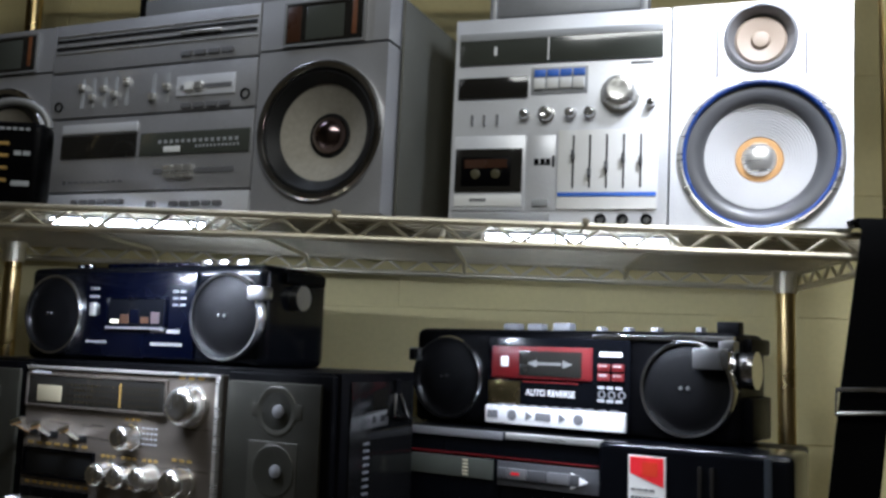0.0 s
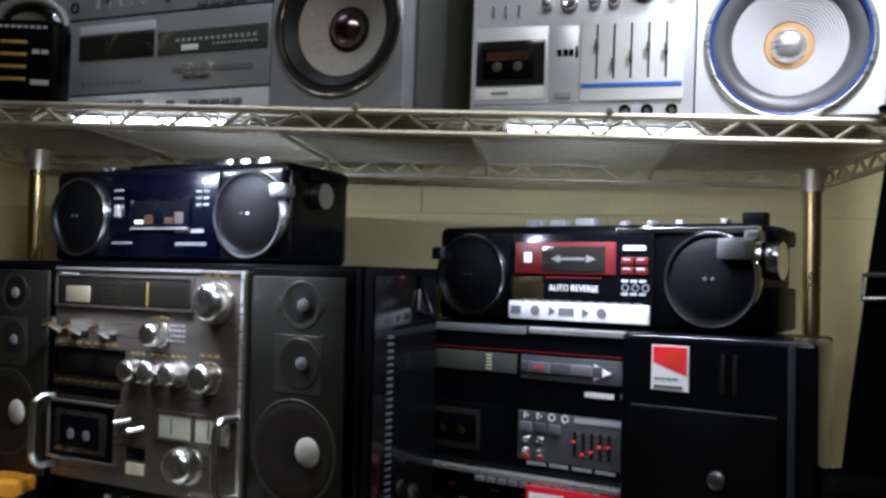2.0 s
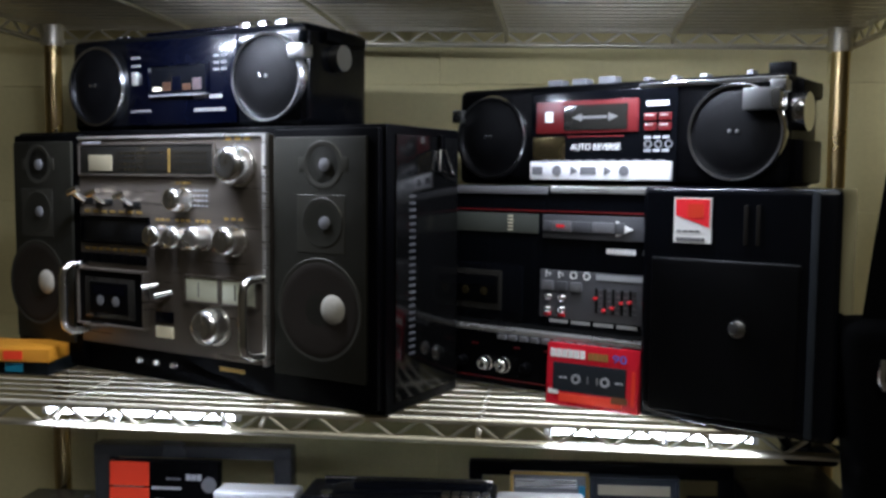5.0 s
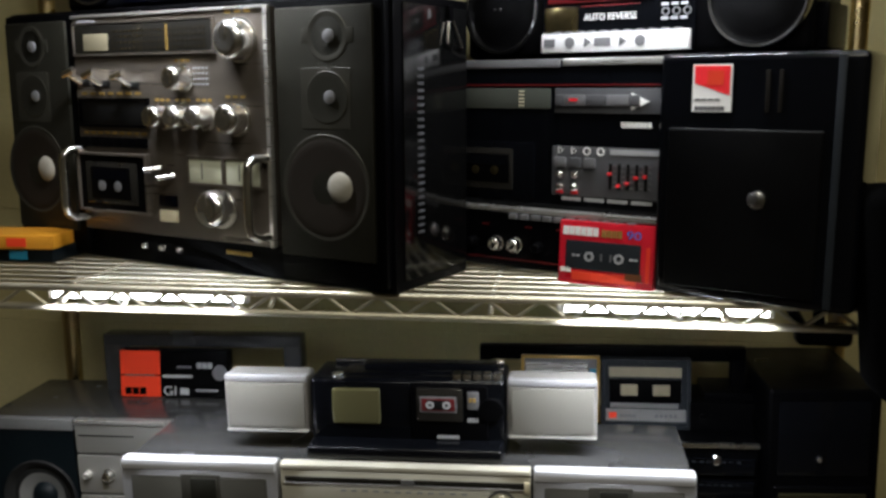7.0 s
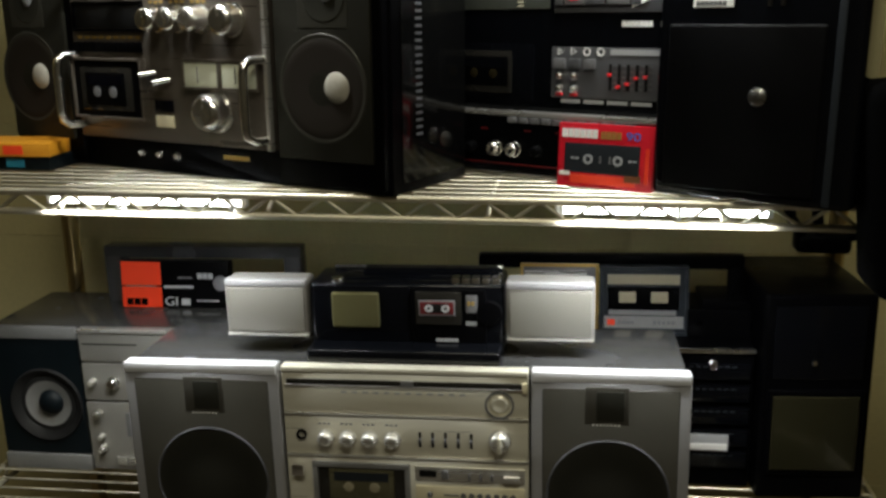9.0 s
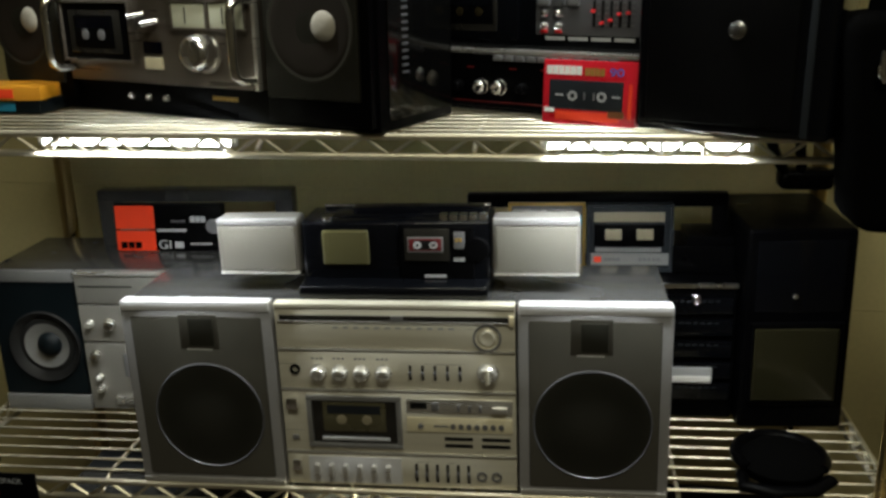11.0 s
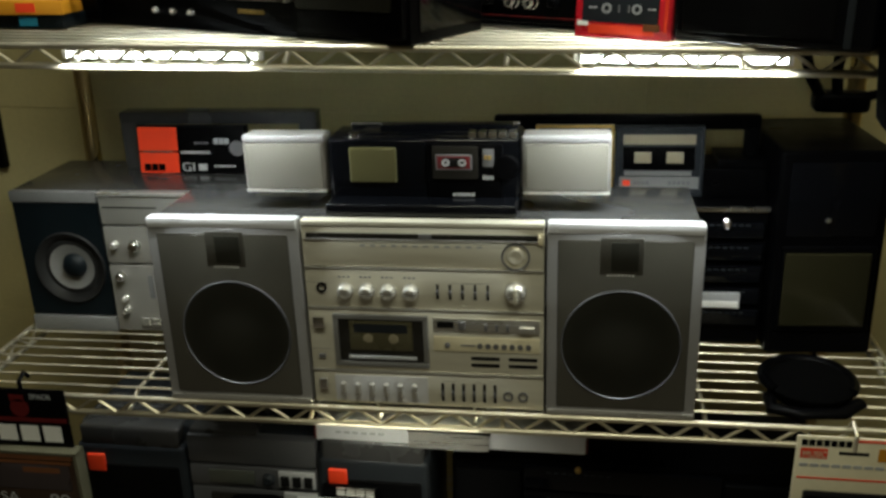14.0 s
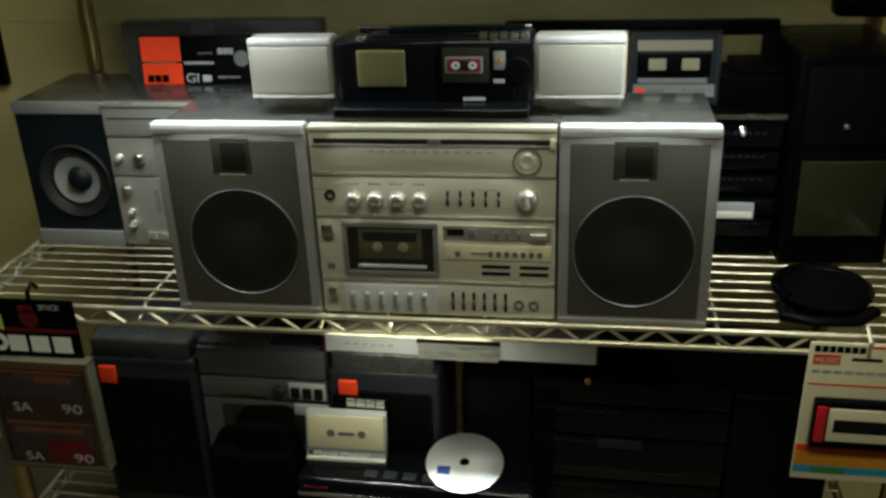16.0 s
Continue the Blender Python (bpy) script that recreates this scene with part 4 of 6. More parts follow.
def cd_boombox():
    t = thing("boombox", pose(0.20, 0.178, S2, 0, 0, -27), "black compact disc boombox with red pinstripe and slider equaliser", "boombox", "boomboxes on the shelves")
    D, Hh = 0.125, 0.247
    bm = bmesh.new()
    box(bm, -0.185, 0.010, 0.0, 0.455, D, Hh - 0.001, 0.005)
    part("case", bm, BLACK, t)
    for a, b in ((-0.185, -0.003), (0.272, 0.468)):
        bm = bmesh.new()
        box(bm, a, -0.028, 0.002, b, 0.055, Hh, 0.008, 3)
        sp = part("speaker_box", bm, GLOSS, t, "gloss black speaker box")
        c = a + 0.098
        bm = bmesh.new()
        box(bm, a + 0.012, -0.031, 0.012, b - 0.034, -0.024, 0.174, 0.008, 3)
        part("grille", bm, GRILLE, sp)
        # small chrome dome stands in for the glint on the black speaker
        bm = bmesh.new()
        lathe(bm, c + 0.006, 0.106, [(0.010, -0.030), (0.0085, -0.0335), (0.0045, -0.0355), (0, -0.036)], 32)
        part("woofer_glint", bm, CLASP, sp)
        for k in (0.0, 0.012):
            bm = bmesh.new()
            box(bm, a + 0.106 + k, -0.030, 0.190, a + 0.110 + k, -0.026, 0.230, 0.001)
            part("tweeter_slot", bm, WOODD, sp)
        bm = bmesh.new()
        box(bm, b - 0.026, -0.031, 0.006, b - 0.019, -0.026, Hh - 0.004, 0.001)
        part("edge_strip", bm, LOWG, sp, "dark satin edge strip")
    st = pb(t, "paper_sticker", 0.307, 0.190, 0.346, 0.236, WHITE, -0.0295, -0.027, 0, "red and white sticker")
    bm = bmesh.new()
    vs = [bm.verts.new((x, y, z)) for y in (-0.0300, -0.0285) for x, z in ((0.309, 0.218), (0.344, 0.206), (0.344, 0.2345), (0.309, 0.2345))]
    for f in ((0, 1, 2, 3), (7, 6, 5, 4), (0, 4, 5, 1), (1, 5, 6, 2), (2, 6, 7, 3), (3, 7, 4, 0)):
        bm.faces.new([vs[i] for i in f])
    part("red_field", bm, REDL, st)
    pb(st, "sticker_square", 0.322, 0.216, 0.338, 0.230, ORANGE, -0.0304, -0.028, 0)
    bars(st, "small_print", 0.310, 0.202, 0.336, 0.0018, GREY, 4, 0.2, -0.0295)
    bars(st, "small_print", 0.310, 0.1935, 0.340, 0.004, GREY, 7, 0.15, -0.0295)
    pb(t, "deck_front", 0.0, 0.076, 0.269, 0.245, GLOSS, 0.0, 0.012, 0.002)
    pb(t, "lid_edge", 0.150, 0.238, 0.269, 0.2455, BRUSH, -0.004, 0.002, 0.0015, "bright disc lid edge")
    pb(t, "lid_edge", 0.004, 0.236, 0.146, 0.245, GREY, -0.003, 0.002, 0.0015)
    pb(t, "red_pinstripe", 0.004, 0.2160, 0.269, 0.2175, DKRED, -0.0015, 0.002, 0)
    pb(t, "dial_window", 0.010, 0.190, 0.134, 0.213, DIAL, -0.002, 0.002, 0.001)
    for i in range(5):
        pb(t, "scale_mark", 0.094, 0.193 + i * 0.004, 0.101, 0.1945 + i * 0.004, CREAM, -0.0028, 0, 0)
    kp = pb(t, "disc_key_plate", 0.140, 0.186, 0.265, 0.213, DGREY, -0.002, 0.002, 0.001)
    for i, w in enumerate((0.010, 0.024, 0.022, 0.026, 0.010)):
        u = 0.142 + (0, 0.012, 0.038, 0.062, 0.090)[i]
        pb(kp, "disc_key", u, 0.194, u + w, 0.206, GREY if i % 2 else DGREY, -0.006, 0, 0.0015)
    bars(kp, "red_mark", 0.160, 0.2005, 0.170, 0.003, REDL, 1, 0, -0.006)
    bm = bmesh.new()
    vs = [bm.verts.new(p) for p in ((0.232, -0.004, 0.190), (0.232, -0.004, 0.208), (0.252, -0.004, 0.199), (0.232, -0.002, 0.190), (0.232, -0.002, 0.208), (0.252, -0.002, 0.199))]
    for f in ((0, 1, 2), (5, 4, 3), (0, 3, 4, 1), (1, 4, 5, 2), (2, 5, 3, 0)):
        bm.faces.new([vs[i] for i in f])
    part("play_arrow", bm, WHITE, kp)
    bars(t, "maker_mark", 0.220, 0.174, 0.255, 0.006, WHITE, 7, 0.15, 0.0)
    tp = pb(t, "cassette_lid", 0.006, 0.086, 0.116, 0.152, GLOSS, -0.004, 0.002, 0.002)
    pb(tp, "cassette_window", 0.014, 0.096, 0.088, 0.144, SMOKE, -0.0055, 0, 0.001)
    # gold hubs paint in the gold reflections behind the dark window
    cassette(tp, 0.018, 0.104, 0.066, 0.034, BLACK, GLOSS, -0.0055, GOLDD)
    ep = pb(t, "equaliser_plate", 0.138, 0.094, 0.267, 0.149, DGREY, -0.002, 0.002, 0.001)
    for i in range(2):
        for j in range(2):
            knob(ep, 0.149 + i * 0.018, 0.104 + j * 0.014, 0.0042, 0.006, CHR, "push_button", -0.002, mark=False)
        pb(ep, "red_tab", 0.145 + i * 0.018, 0.0965, 0.153 + i * 0.018, 0.0995, REDL, -0.004, 0, 0)
    for i in range(3):
        pb(ep, "mode_key", 0.142 + i * 0.018, 0.126, 0.156 + i * 0.018, 0.137, GREY if i != 1 else DGREY, -0.006, 0, 0.0015)
    for i in range(4):
        bm = bmesh.new()
        lathe(bm, 0.148 + i * 0.0165, 0.1445, [(0.0045, -0.002), (0.0045, -0.003), (0.0033, -0.003), (0.003, -0.002)], 3 if i < 2 else 18)
        part("tape_symbol", bm, WHITE, ep)
    pb(ep, "print_box", 0.209, 0.1415, 0.264, 0.1475, LGREY, -0.0028, 0, 0)
    for i, k in enumerate((0.60, 0.15, 0.27, 0.50, 0.55)):
        slider(ep, 0.210 + i * 0.0102, 0.104, 0.132, k, REDL, 0.0015, 0.0034, 0.0032, DARK, -0.0028, "red slider cap")
        for j in range(5):
            bars(ep, "scale_print", 0.2125 + i * 0.0102, 0.106 + j * 0.006, 0.2165 + i * 0.0102, 0.0008, GREY, 1, 0, -0.0026)
    bars(ep, "small_print", 0.150, 0.0905, 0.262, 0.004, LGREY, 4, 0.15, 0)
    pb(t, "step_edge", 0.0, 0.071, 0.269, 0.0765, BRUSH, -0.014, 0.01, 0.001)
    pb(t, "control_shelf", 0.0, 0.008, 0.269, 0.071, BLACK, -0.012, 0.012, 0.003)
    for i in range(11):
        pb(t, "tape_key", 0.090 + i * 0.0145, 0.064, 0.101 + i * 0.0145, 0.070, GREY, -0.017, -0.01, 0.001)
    for u, r in ((0.040, 0.006), (0.072, 0.0085), (0.097, 0.0085), (0.128, 0.006)):
        knob(t, u, 0.033, r, 0.012, KNOBM if r > 0.008 else BLACK, base=-0.012)
    for u in (0.012, 0.052, 0.110, 0.150, 0.20):
        bars(t, "red_print", u, 0.055, u + 0.010, 0.002, DKRED, 2, 0.3, -0.012)
    bars(t, "red_print", 0.0, 0.0425, 0.006, 0.008, REDL, 1, 0, -0.012)
    pb(t, "red_pinstripe", 0.004, 0.0145, 0.269, 0.0160, DKRED, -0.0125, -0.01, 0)
    return t


cd_boombox()


def red_window_radio():
    W, Hh, D = 0.412, 0.117, 0.105
    ca, sa = math.cos(radians(30)), math.sin(radians(30))
    t = round_eye_radio(pose(0.1395 + ca * 0.085, 0.261 - sa * 0.085, S2 + 0.247, 0, 0, -30), "black twin-speaker radio cassette with a red deck window", W, Hh, D, BLACK, GLOSS)
    o, q = -0.085, 0.027
    pb(t, "front_panel", 0.112, 0.004, 0.296, 0.108, GLOSS, -0.004, 0.006, 0.002)
    rd = pb(t, "red_deck_frame", 0.120, 0.060, 0.251, 0.097, DKRED, -0.007, 0, 0.001, "translucent red deck frame")
    w = pb(rd, "cassette_window", 0.158, 0.063, 0.239, 0.092, SMOKE, -0.0085, 0, 0.001)
    pb(rd, "logo_square", 0.133, 0.073, 0.143, 0.085, WHITE, -0.008, 0, 0.0005)
    bm = bmesh.new()
    for sgn, u in ((-1, 0.176), (1, 0.222)):
        vs = [bm.verts.new((u + sgn * x, y, 0.0775 + z)) for y in (-0.0092, -0.0085) for x, z in ((-0.006, 0.0045), (-0.006, -0.0045), (0.006, 0))]
        for f in ((0, 1, 2), (5, 4, 3), (0, 3, 4, 1), (1, 4, 5, 2), (2, 5, 3, 0)):
            bm.faces.new([vs[i] for i in f])
    box(bm, 0.182, -0.0092, 0.0760, 0.214, -0.0085, 0.0790)
    part("window_arrows", bm, SILVERG, w)
    bars(t, "small_print", 0.162, 0.056, 0.235, 0.0018, DKRED, 16, 0.3, -0.004)
    words(t, "AUTO REVERSE", 0.166, 0.0402, 0.0105, WHITE, -0.0042, 0.064)
    bars(t, "maker_mark", 0.260, 0.0905, 0.287, 0.005, WHITE, 7, 0.15, -0.004)
    for i in range(2):
        for j in range(2):
            pb(t, "red_key", 0.258 + i * 0.017, 0.061 + j * 0.0105, 0.2725 + i * 0.017, 0.0695 + j * 0.0105, DKRED, -0.0065, 0, 0.001)
            bars(t, "key_print", 0.2605 + i * 0.017, 0.067 + j * 0.0105, 0.270 + i * 0.017, 0.0016, LGREY, 3, 0.2, -0.0066)
    for i in range(3):
        bm = bmesh.new()
        lathe(bm, 0.263 + i * 0.012, 0.046, [(0.0045, -0.004), (0.0045, -0.0055), (0.003, -0.0055), (0.003, -0.004)], 14)
        part("switch_ring", bm, GREY, t)
    bars(t, "small_print", 0.258, 0.0535, 0.290, 0.003, LGREY, 3, 0.25, -0.004)
    bars(t, "small_print", 0.258, 0.039, 0.290, 0.003, LGREY, 3, 0.25, -0.004)
    k = pb(t, "key_plate", 0.114, 0.006, 0.292, 0.027, WSIL, -0.010, 0, 0.0015, "bright silver key plate")
    for i in range(6):
        u = 0.122 + i * 0.0215
        bm = bmesh.new()
        if i in (0, 3):
            box(bm, u - 0.004, -0.0112, 0.012, u + (0.016 if i == 3 else 0.010), -0.0095, 0.021)
        else:
            lathe(bm, u + 0.008, 0.0165, [(0.0062, -0.0100), (0.0062, -0.0112), (0, -0.0112)], 3 if i in (2, 4) else 12)
        part("key_symbol", bm, GREY, k)
    for i in range(11):
        pb(k, "key_notch", 0.130 + i * 0.0145, 0.0255, 0.1375 + i * 0.0145, 0.029, GREY, -0.0095, 0, 0.0005)
    # the gold colour stands for the olive reflection on this dark plate
    pb(t, "gold_reflection", 0.115, 0.029, 0.158, 0.056, GOLDD, -0.005, 0, 0.001, "plate with its olive reflection painted dull gold")
    pb(t, "top_trim", 0.250, Hh - 0.010, W - 0.002, Hh - 0.004, CHR, -0.0045, 0.004, 0.0015, "bright chrome top trim")
    for u, w_, h_, mm in ((0.121, 0.020, 0.008, GREY), (0.154, 0.020, 0.008, GREY), (0.189, 0.022, 0.009, GREY), (0.245, 0.008, 0.005, GREY), (0.278, 0.008, 0.005, GREY), (0.311, 0.009, 0.005, GREY), (0.362, 0.007, 0.006, GREY), (0.385, 0.024, 0.012, BLACK)):
        bm = bmesh.new()
        box(bm, u, 0.016, Hh - 0.002, u + w_, 0.034, Hh + h_, 0.002)
        part("top_key", bm, mm, t)
    bm = bmesh.new()
    box(bm, W - 0.040, -0.022, 0.078, W - 0.002, 0.004, 0.100, 0.002)
    box(bm, W - 0.014, -0.018, 0.096, W + 0.002, 0.002, 0.108, 0.002)
    part("handle_clasp", bm, CLASP, t, "chrome handle clasp")
    bm = bmesh.new()
    box(bm, 0.0, -0.014, 0.076, 0.014, 0.004, 0.092, 0.002)
    part("handle_clasp", bm, CLASP, t)
    bm = bmesh.new()
    rod(bm, [(W - 0.002, 0.030, 0.078), (W + 0.012, 0.030, 0.078)], 0.020, 24)
    part("handle_pivot", bm, CHR, t, "chrome handle pivot")
    bm = bmesh.new()
    box(bm, W - 0.002, 0.02, 0.004, W + 0.010, 0.09, 0.050, 0.004)
    part("side_rail", bm, BLACK, t)
    bm = bmesh.new()
    box(bm, W - 0.004, 0.024, 0.094, W + 0.008, 0.095, 0.112, 0.004)
    part("handle_arm", bm, BLACK, t)


red_window_radio()


def boxed_cassette(m, name, label, body, w=0.1085, h=0.0695, d=0.0165):
    t = thing(name, m, label, "cassette")
    bm = bmesh.new()
    box(bm, 0, 0, 0, w, d, h, 0.0012)
    part("case", bm, body, t)
    return t


t = boxed_cassette(pose(0.331, 0.080, S2, -4, 0, -23), "cassette_tape", "red shrink-wrapped blank cassette standing on the wire shelf", RED)
pb(t, "inner_window", 0.008, 0.016, 0.094, 0.048, LOWG, -0.0012, 0.002, 0.0005, "grey see-through window")
for u in (0.036, 0.070):
    bm = bmesh.new()
    lathe(bm, u, 0.031, [(0.0055, -0.001), (0.0055, -0.0022), (0.003, -0.0022), (0.003, -0.001)], 18)
    part("tape_hub", bm, LGREY, t)
for u in (0.049, 0.060):
    pb(t, "window_mark", u, 0.027, u + 0.0018, 0.035, GREY, -0.002, 0, 0)
bars(t, "small_print", 0.016, 0.0315, 0.026, 0.002, LGREY, 2, 0.2, -0.0012)
bars(t, "small_print", 0.082, 0.0315, 0.092, 0.002, LGREY, 2, 0.2, -0.0012)
bars(t, "brand_print", 0.004, 0.0585, 0.046, 0.0095, WHITE, 6, 0.12, 0, "white brand lettering shape")
bars(t, "grade_print", 0.049, 0.0575, 0.073, 0.008, GOLD, 4, 0.15, 0)
words(t, "90", 0.077, 0.0535, 0.0125, BLUE, 0.0, 0.016)
pb(t, "orange_band", 0.016, 0.004, 0.090, 0.0135, ORANGE, -0.001, 0.001, 0)
pb(t, "corner_patch", 0.003, 0.012, 0.015, 0.017, WHITE, -0.0012, 0.001, 0)
pb(t, "corner_patch", 0.078, 0.009, 0.096, 0.016, ORANGEM, -0.0013, 0.001, 0)
pb(t, "edge_print", 0.100, 0.008, 0.104, 0.046, ORANGE, -0.0008, 0.001, 0)


def small_carton(m, label, top):
    t = thing("film_carton", m, label, "carton", "small cartons")
    bm = bmesh.new()
    box(bm, 0, 0, 0, 0.11, 0.07, 0.017, 0.001)
    part("carton", bm, top, t)
    pb(t, "printed_patch", 0.05, 0.003, 0.075, 0.014, ORANGE if top is YELLOW else TEAL, -0.0008, 0.001, 0)
    return t


small_carton(pose(-0.405, 0.125, S2, 0, 0, -4), "dark blue flat carton lying on the wire shelf", NAVYM)
small_carton(pose(-0.402, 0.110, S2 + 0.0172, 0, 0, 3), "yellow flat film carton on top of a dark one", YELLOW)


# ---- shelf three ----
def champagne_boombox():
    t = thing("boombox", pose(-0.157, 0.004, z3(-0.157), 0, -1.17, 0) @ Matrix.Diagonal((0.9862, 1, 1, 1)), "champagne silver boombox with two round dark grilles and many small controls", "boombox", "boomboxes on the shelves")
    W, Hh, D = 0.652, 0.240, 0.155
    a, b = 0.190, 0.4745
    bm = bmesh.new()
    box(bm, 0.003, 0.012, 0.0, W - 0.003, D, Hh - 0.003, 0.004)
    part("case", bm, TOPG, t, "grey enamelled case")
    for x0, x1, cx in ((0.0, a - 0.003, 0.099), (b + 0.003, W, 0.563)):
        bm = bmesh.new()
        box(bm, x0, -0.004, 0.0, x1, 0.014, Hh, 0.003)
        sp = part("speaker_box", bm, SILVERM, t)
        bm = bmesh.new()
        box(bm, x0 + 0.001, -0.0065, Hh - 0.011, x1 - 0.001, 0.012, Hh + 0.0015, 0.003)
        part("top_trim", bm, SILVERW, sp, "bright top edge")
        bm = bmesh.new()
        box(bm, x0 + 0.001, -0.0065, 0.001, x1 - 0.001, 0.004, 0.008, 0.002)
        part("bottom_trim", bm, BRUSH, sp)
        bm = bmesh.new()
        box(bm, x0 + 0.012, -0.0065, 0.012, x1 - 0.012, 0.0, Hh - 0.018, 0.003)
        g = part("grille", bm, GRILLEG, sp, "grey metal mesh grille")
        bm = bmesh.new()
        lathe(bm, cx, 0.0950, [(0.0695, -0.006), (0.0690, -0.0085), (0.0678, -0.0090), (0.0668, -0.0070)], 64)
        part("woofer_rim", bm, DGREY, g)
        bm = bmesh.new()
        lathe(bm, cx, 0.0950, [(0.0672, -0.0070), (0.045, -0.0078), (0.015, -0.0084), (0, -0.0085)], 56)
        part("woofer_grille", bm, GRILLEB, g, "dark round woofer grille")
        bm = bmesh.new()
        box(bm, cx - 0.026, -0.0076, 0.182, cx + 0.022, -0.005, 0.2255, 0.002)
        tp = part("tweeter_plate", bm, GRILLEG, g)
        bm = bmesh.new()
        box(bm, cx - 0.014, -0.0088, 0.187, cx + 0.017, -0.006, 0.221, 0.002)
        part("tweeter", bm, GRILLEB, tp)
        bars(g, "tweeter_print", cx - 0.018, 0.1825, cx + 0.014, 0.003, WHITE, 8, 0.4, -0.0068)
        bars(g, "small_print", cx - 0.014, 0.2275, cx + 0.010, 0.0022, LGREY, 6, 0.3, -0.0065)
    for z0, z1_ in ((0.183, 0.233), (0.1315, 0.180), (0.0485, 0.1285), (0.002, 0.0455)):
        pb(t, "front_panel", a, z0, b, z1_, SILVERC, 0.0, 0.016, 0.0015)
    for z in (0.1805, 0.129, 0.046):
        pb(t, "trim_line", a, z, b, z + 0.0022, BRUSH, -0.0022, 0.004, 0.0006)
    pb(t, "top_lip", a, 0.233, b, 0.239, SILVERC, -0.002, 0.014, 0.0015)
    pb(t, "dial_groove", a + 0.006, 0.2185, b - 0.006, 0.2245, SMOKE, -0.002, 0.002, 0.0004)
    pb(t, "dial_edge", a + 0.004, 0.2165, b - 0.004, 0.2182, BRUSH, -0.003, 0.002, 0.0004)
    pb(t, "dial_pointer", 0.330, 0.2182, 0.345, 0.2248, GREY, -0.0032, 0, 0)
    bars(t, "scale_print", 0.26, 0.2095, 0.41, 0.002, LGREY, 12, 0.5, 0)
    pb(t, "corner_lamp", b - 0.007, 0.214, b - 0.001, 0.226, CREAM, -0.004, 0.002, 0.001)
    bm = bmesh.new()
    lathe(bm, 0.442, 0.199, [(0.0165, 0.0), (0.0165, -0.0025), (0.0145, -0.0025), (0.0140, 0.0)], 40)
    part("tuning_ring", bm, GREY, t)
    knob(t, 0.442, 0.199, 0.0130, 0.003, SILVERC, "tuning_knob", mark=False)
    knob(t, 0.442, 0.1555, 0.0115, 0.012, BRUSH, "function_knob")
    pb(t, "function_knob_bar", 0.4400, 0.146, 0.4440, 0.165, SILVERC, -0.016, -0.008, 0.001)
    for u in (0.239, 0.265, 0.291, 0.318):
        knob(t, u, 0.153, 0.0088, 0.012, BRUSH)
        bars(t, "knob_print", u - 0.008, 0.170, u + 0.008, 0.0018, GREY, 3, 0.4)
    bm = bmesh.new()
    lathe(bm, 0.210, 0.156, [(0.0062, 0), (0.0062, -0.003), (0.004, -0.003), (0.0036, 0.002), (0, 0.002)], 18)
    part("jack_socket", bm, BLACK, t)
    for i in range(5):
        slider(t, 0.350 + i * 0.0148, 0.1445, 0.163, 0.5, DGREY, 0.0016, 0.0030, 0.005, DARK)
    # tape deck
    bezel(t, "deck_frame", 0.221, 0.055, 0.337, 0.123, 0.006, SILVERG, -0.004, 0.004)
    lid = pb(t, "cassette_lid", 0.227, 0.060, 0.331, 0.1175, SMOKE, -0.0015, 0.004, 0.001, "smoked cassette window")
    cassette(lid, 0.240, 0.076, 0.078, 0.039, OLIVEM, LOWG, -0.002, TAN)
    pb(lid, "lid_bar", 0.238, 0.0650, 0.322, 0.0690, LGREY, -0.004, 0, 0.0006)
    pb(t, "eject_button", 0.197, 0.106, 0.211, 0.120, CHR, -0.008, 0, 0.0015)
    pb(t, "pause_button", 0.200, 0.064, 0.208, 0.069, GREY, -0.003, 0, 0.0005)
    pb(t, "record_strip", 0.343, 0.103, 0.470, 0.121, BRUSH, -0.002, 0.002, 0.001)
    pb(t, "counter_window", 0.348, 0.109, 0.368, 0.117, DARK, -0.003, 0, 0)
    pb(t, "reset_button", 0.374, 0.107, 0.382, 0.118, GREY, -0.005, 0, 0.001)
    for i in range(3):
        pb(t, "lever_switch", 0.405 + i * 0.013, 0.107, 0.408 + i * 0.013, 0.115, GREY, -0.006, 0, 0.0005)
    pb(t, "tape_select", 0.446, 0.106, 0.464, 0.113, BRUSH, -0.006, 0, 0.001)
    pb(t, "indicator_strip", 0.343, 0.078, 0.470, 0.0965, CREAM, -0.002, 0.002, 0.001)
    for i in range(7):
        bm = bmesh.new()
        lathe(bm, 0.399 + i * 0.0096, 0.0865, [(0.0034, -0.002), (0.0034, -0.0034), (0.0022, -0.0034), (0, -0.003)], 12)
        part("indicator_lamp", bm, GREY, t)
    bars(t, "small_print", 0.376, 0.0865, 0.394, 0.0018, GREY, 1, 0, -0.002)
    knob(t, 0.360, 0.0865, 0.003, 0.003, GREY, "lamp", -0.002, mark=False)
    for z in (0.069, 0.060):
        for k in range(2):
            pb(t, "vent_slot", 0.388 + k * 0.045, z - 0.0022, 0.422 + k * 0.045, z + 0.0022, DARK, -0.0006, 0.002, 0)
    pb(t, "power_button", 0.199, 0.024, 0.209, 0.038, CHR, -0.008, 0, 0.0015)
    plate_ = pb(t, "key_plate", 0.217, 0.005, 0.334, 0.041, SILVERW, -0.0012, 0.002, 0.001)
    for i in range(6):
        pb(plate_, "piano_key", 0.2255 + i * 0.0178, 0.015, 0.2315 + i * 0.0178, 0.032, BRUSH, -0.008, 0, 0.0015)
    for i in range(6):
        slider(t, 0.352 + i * 0.0128, 0.010, 0.034, 0.5, DGREY, 0.0018, 0.0030, 0.007, DARK)
    for u in (0.432, 0.450):
        bm = bmesh.new()
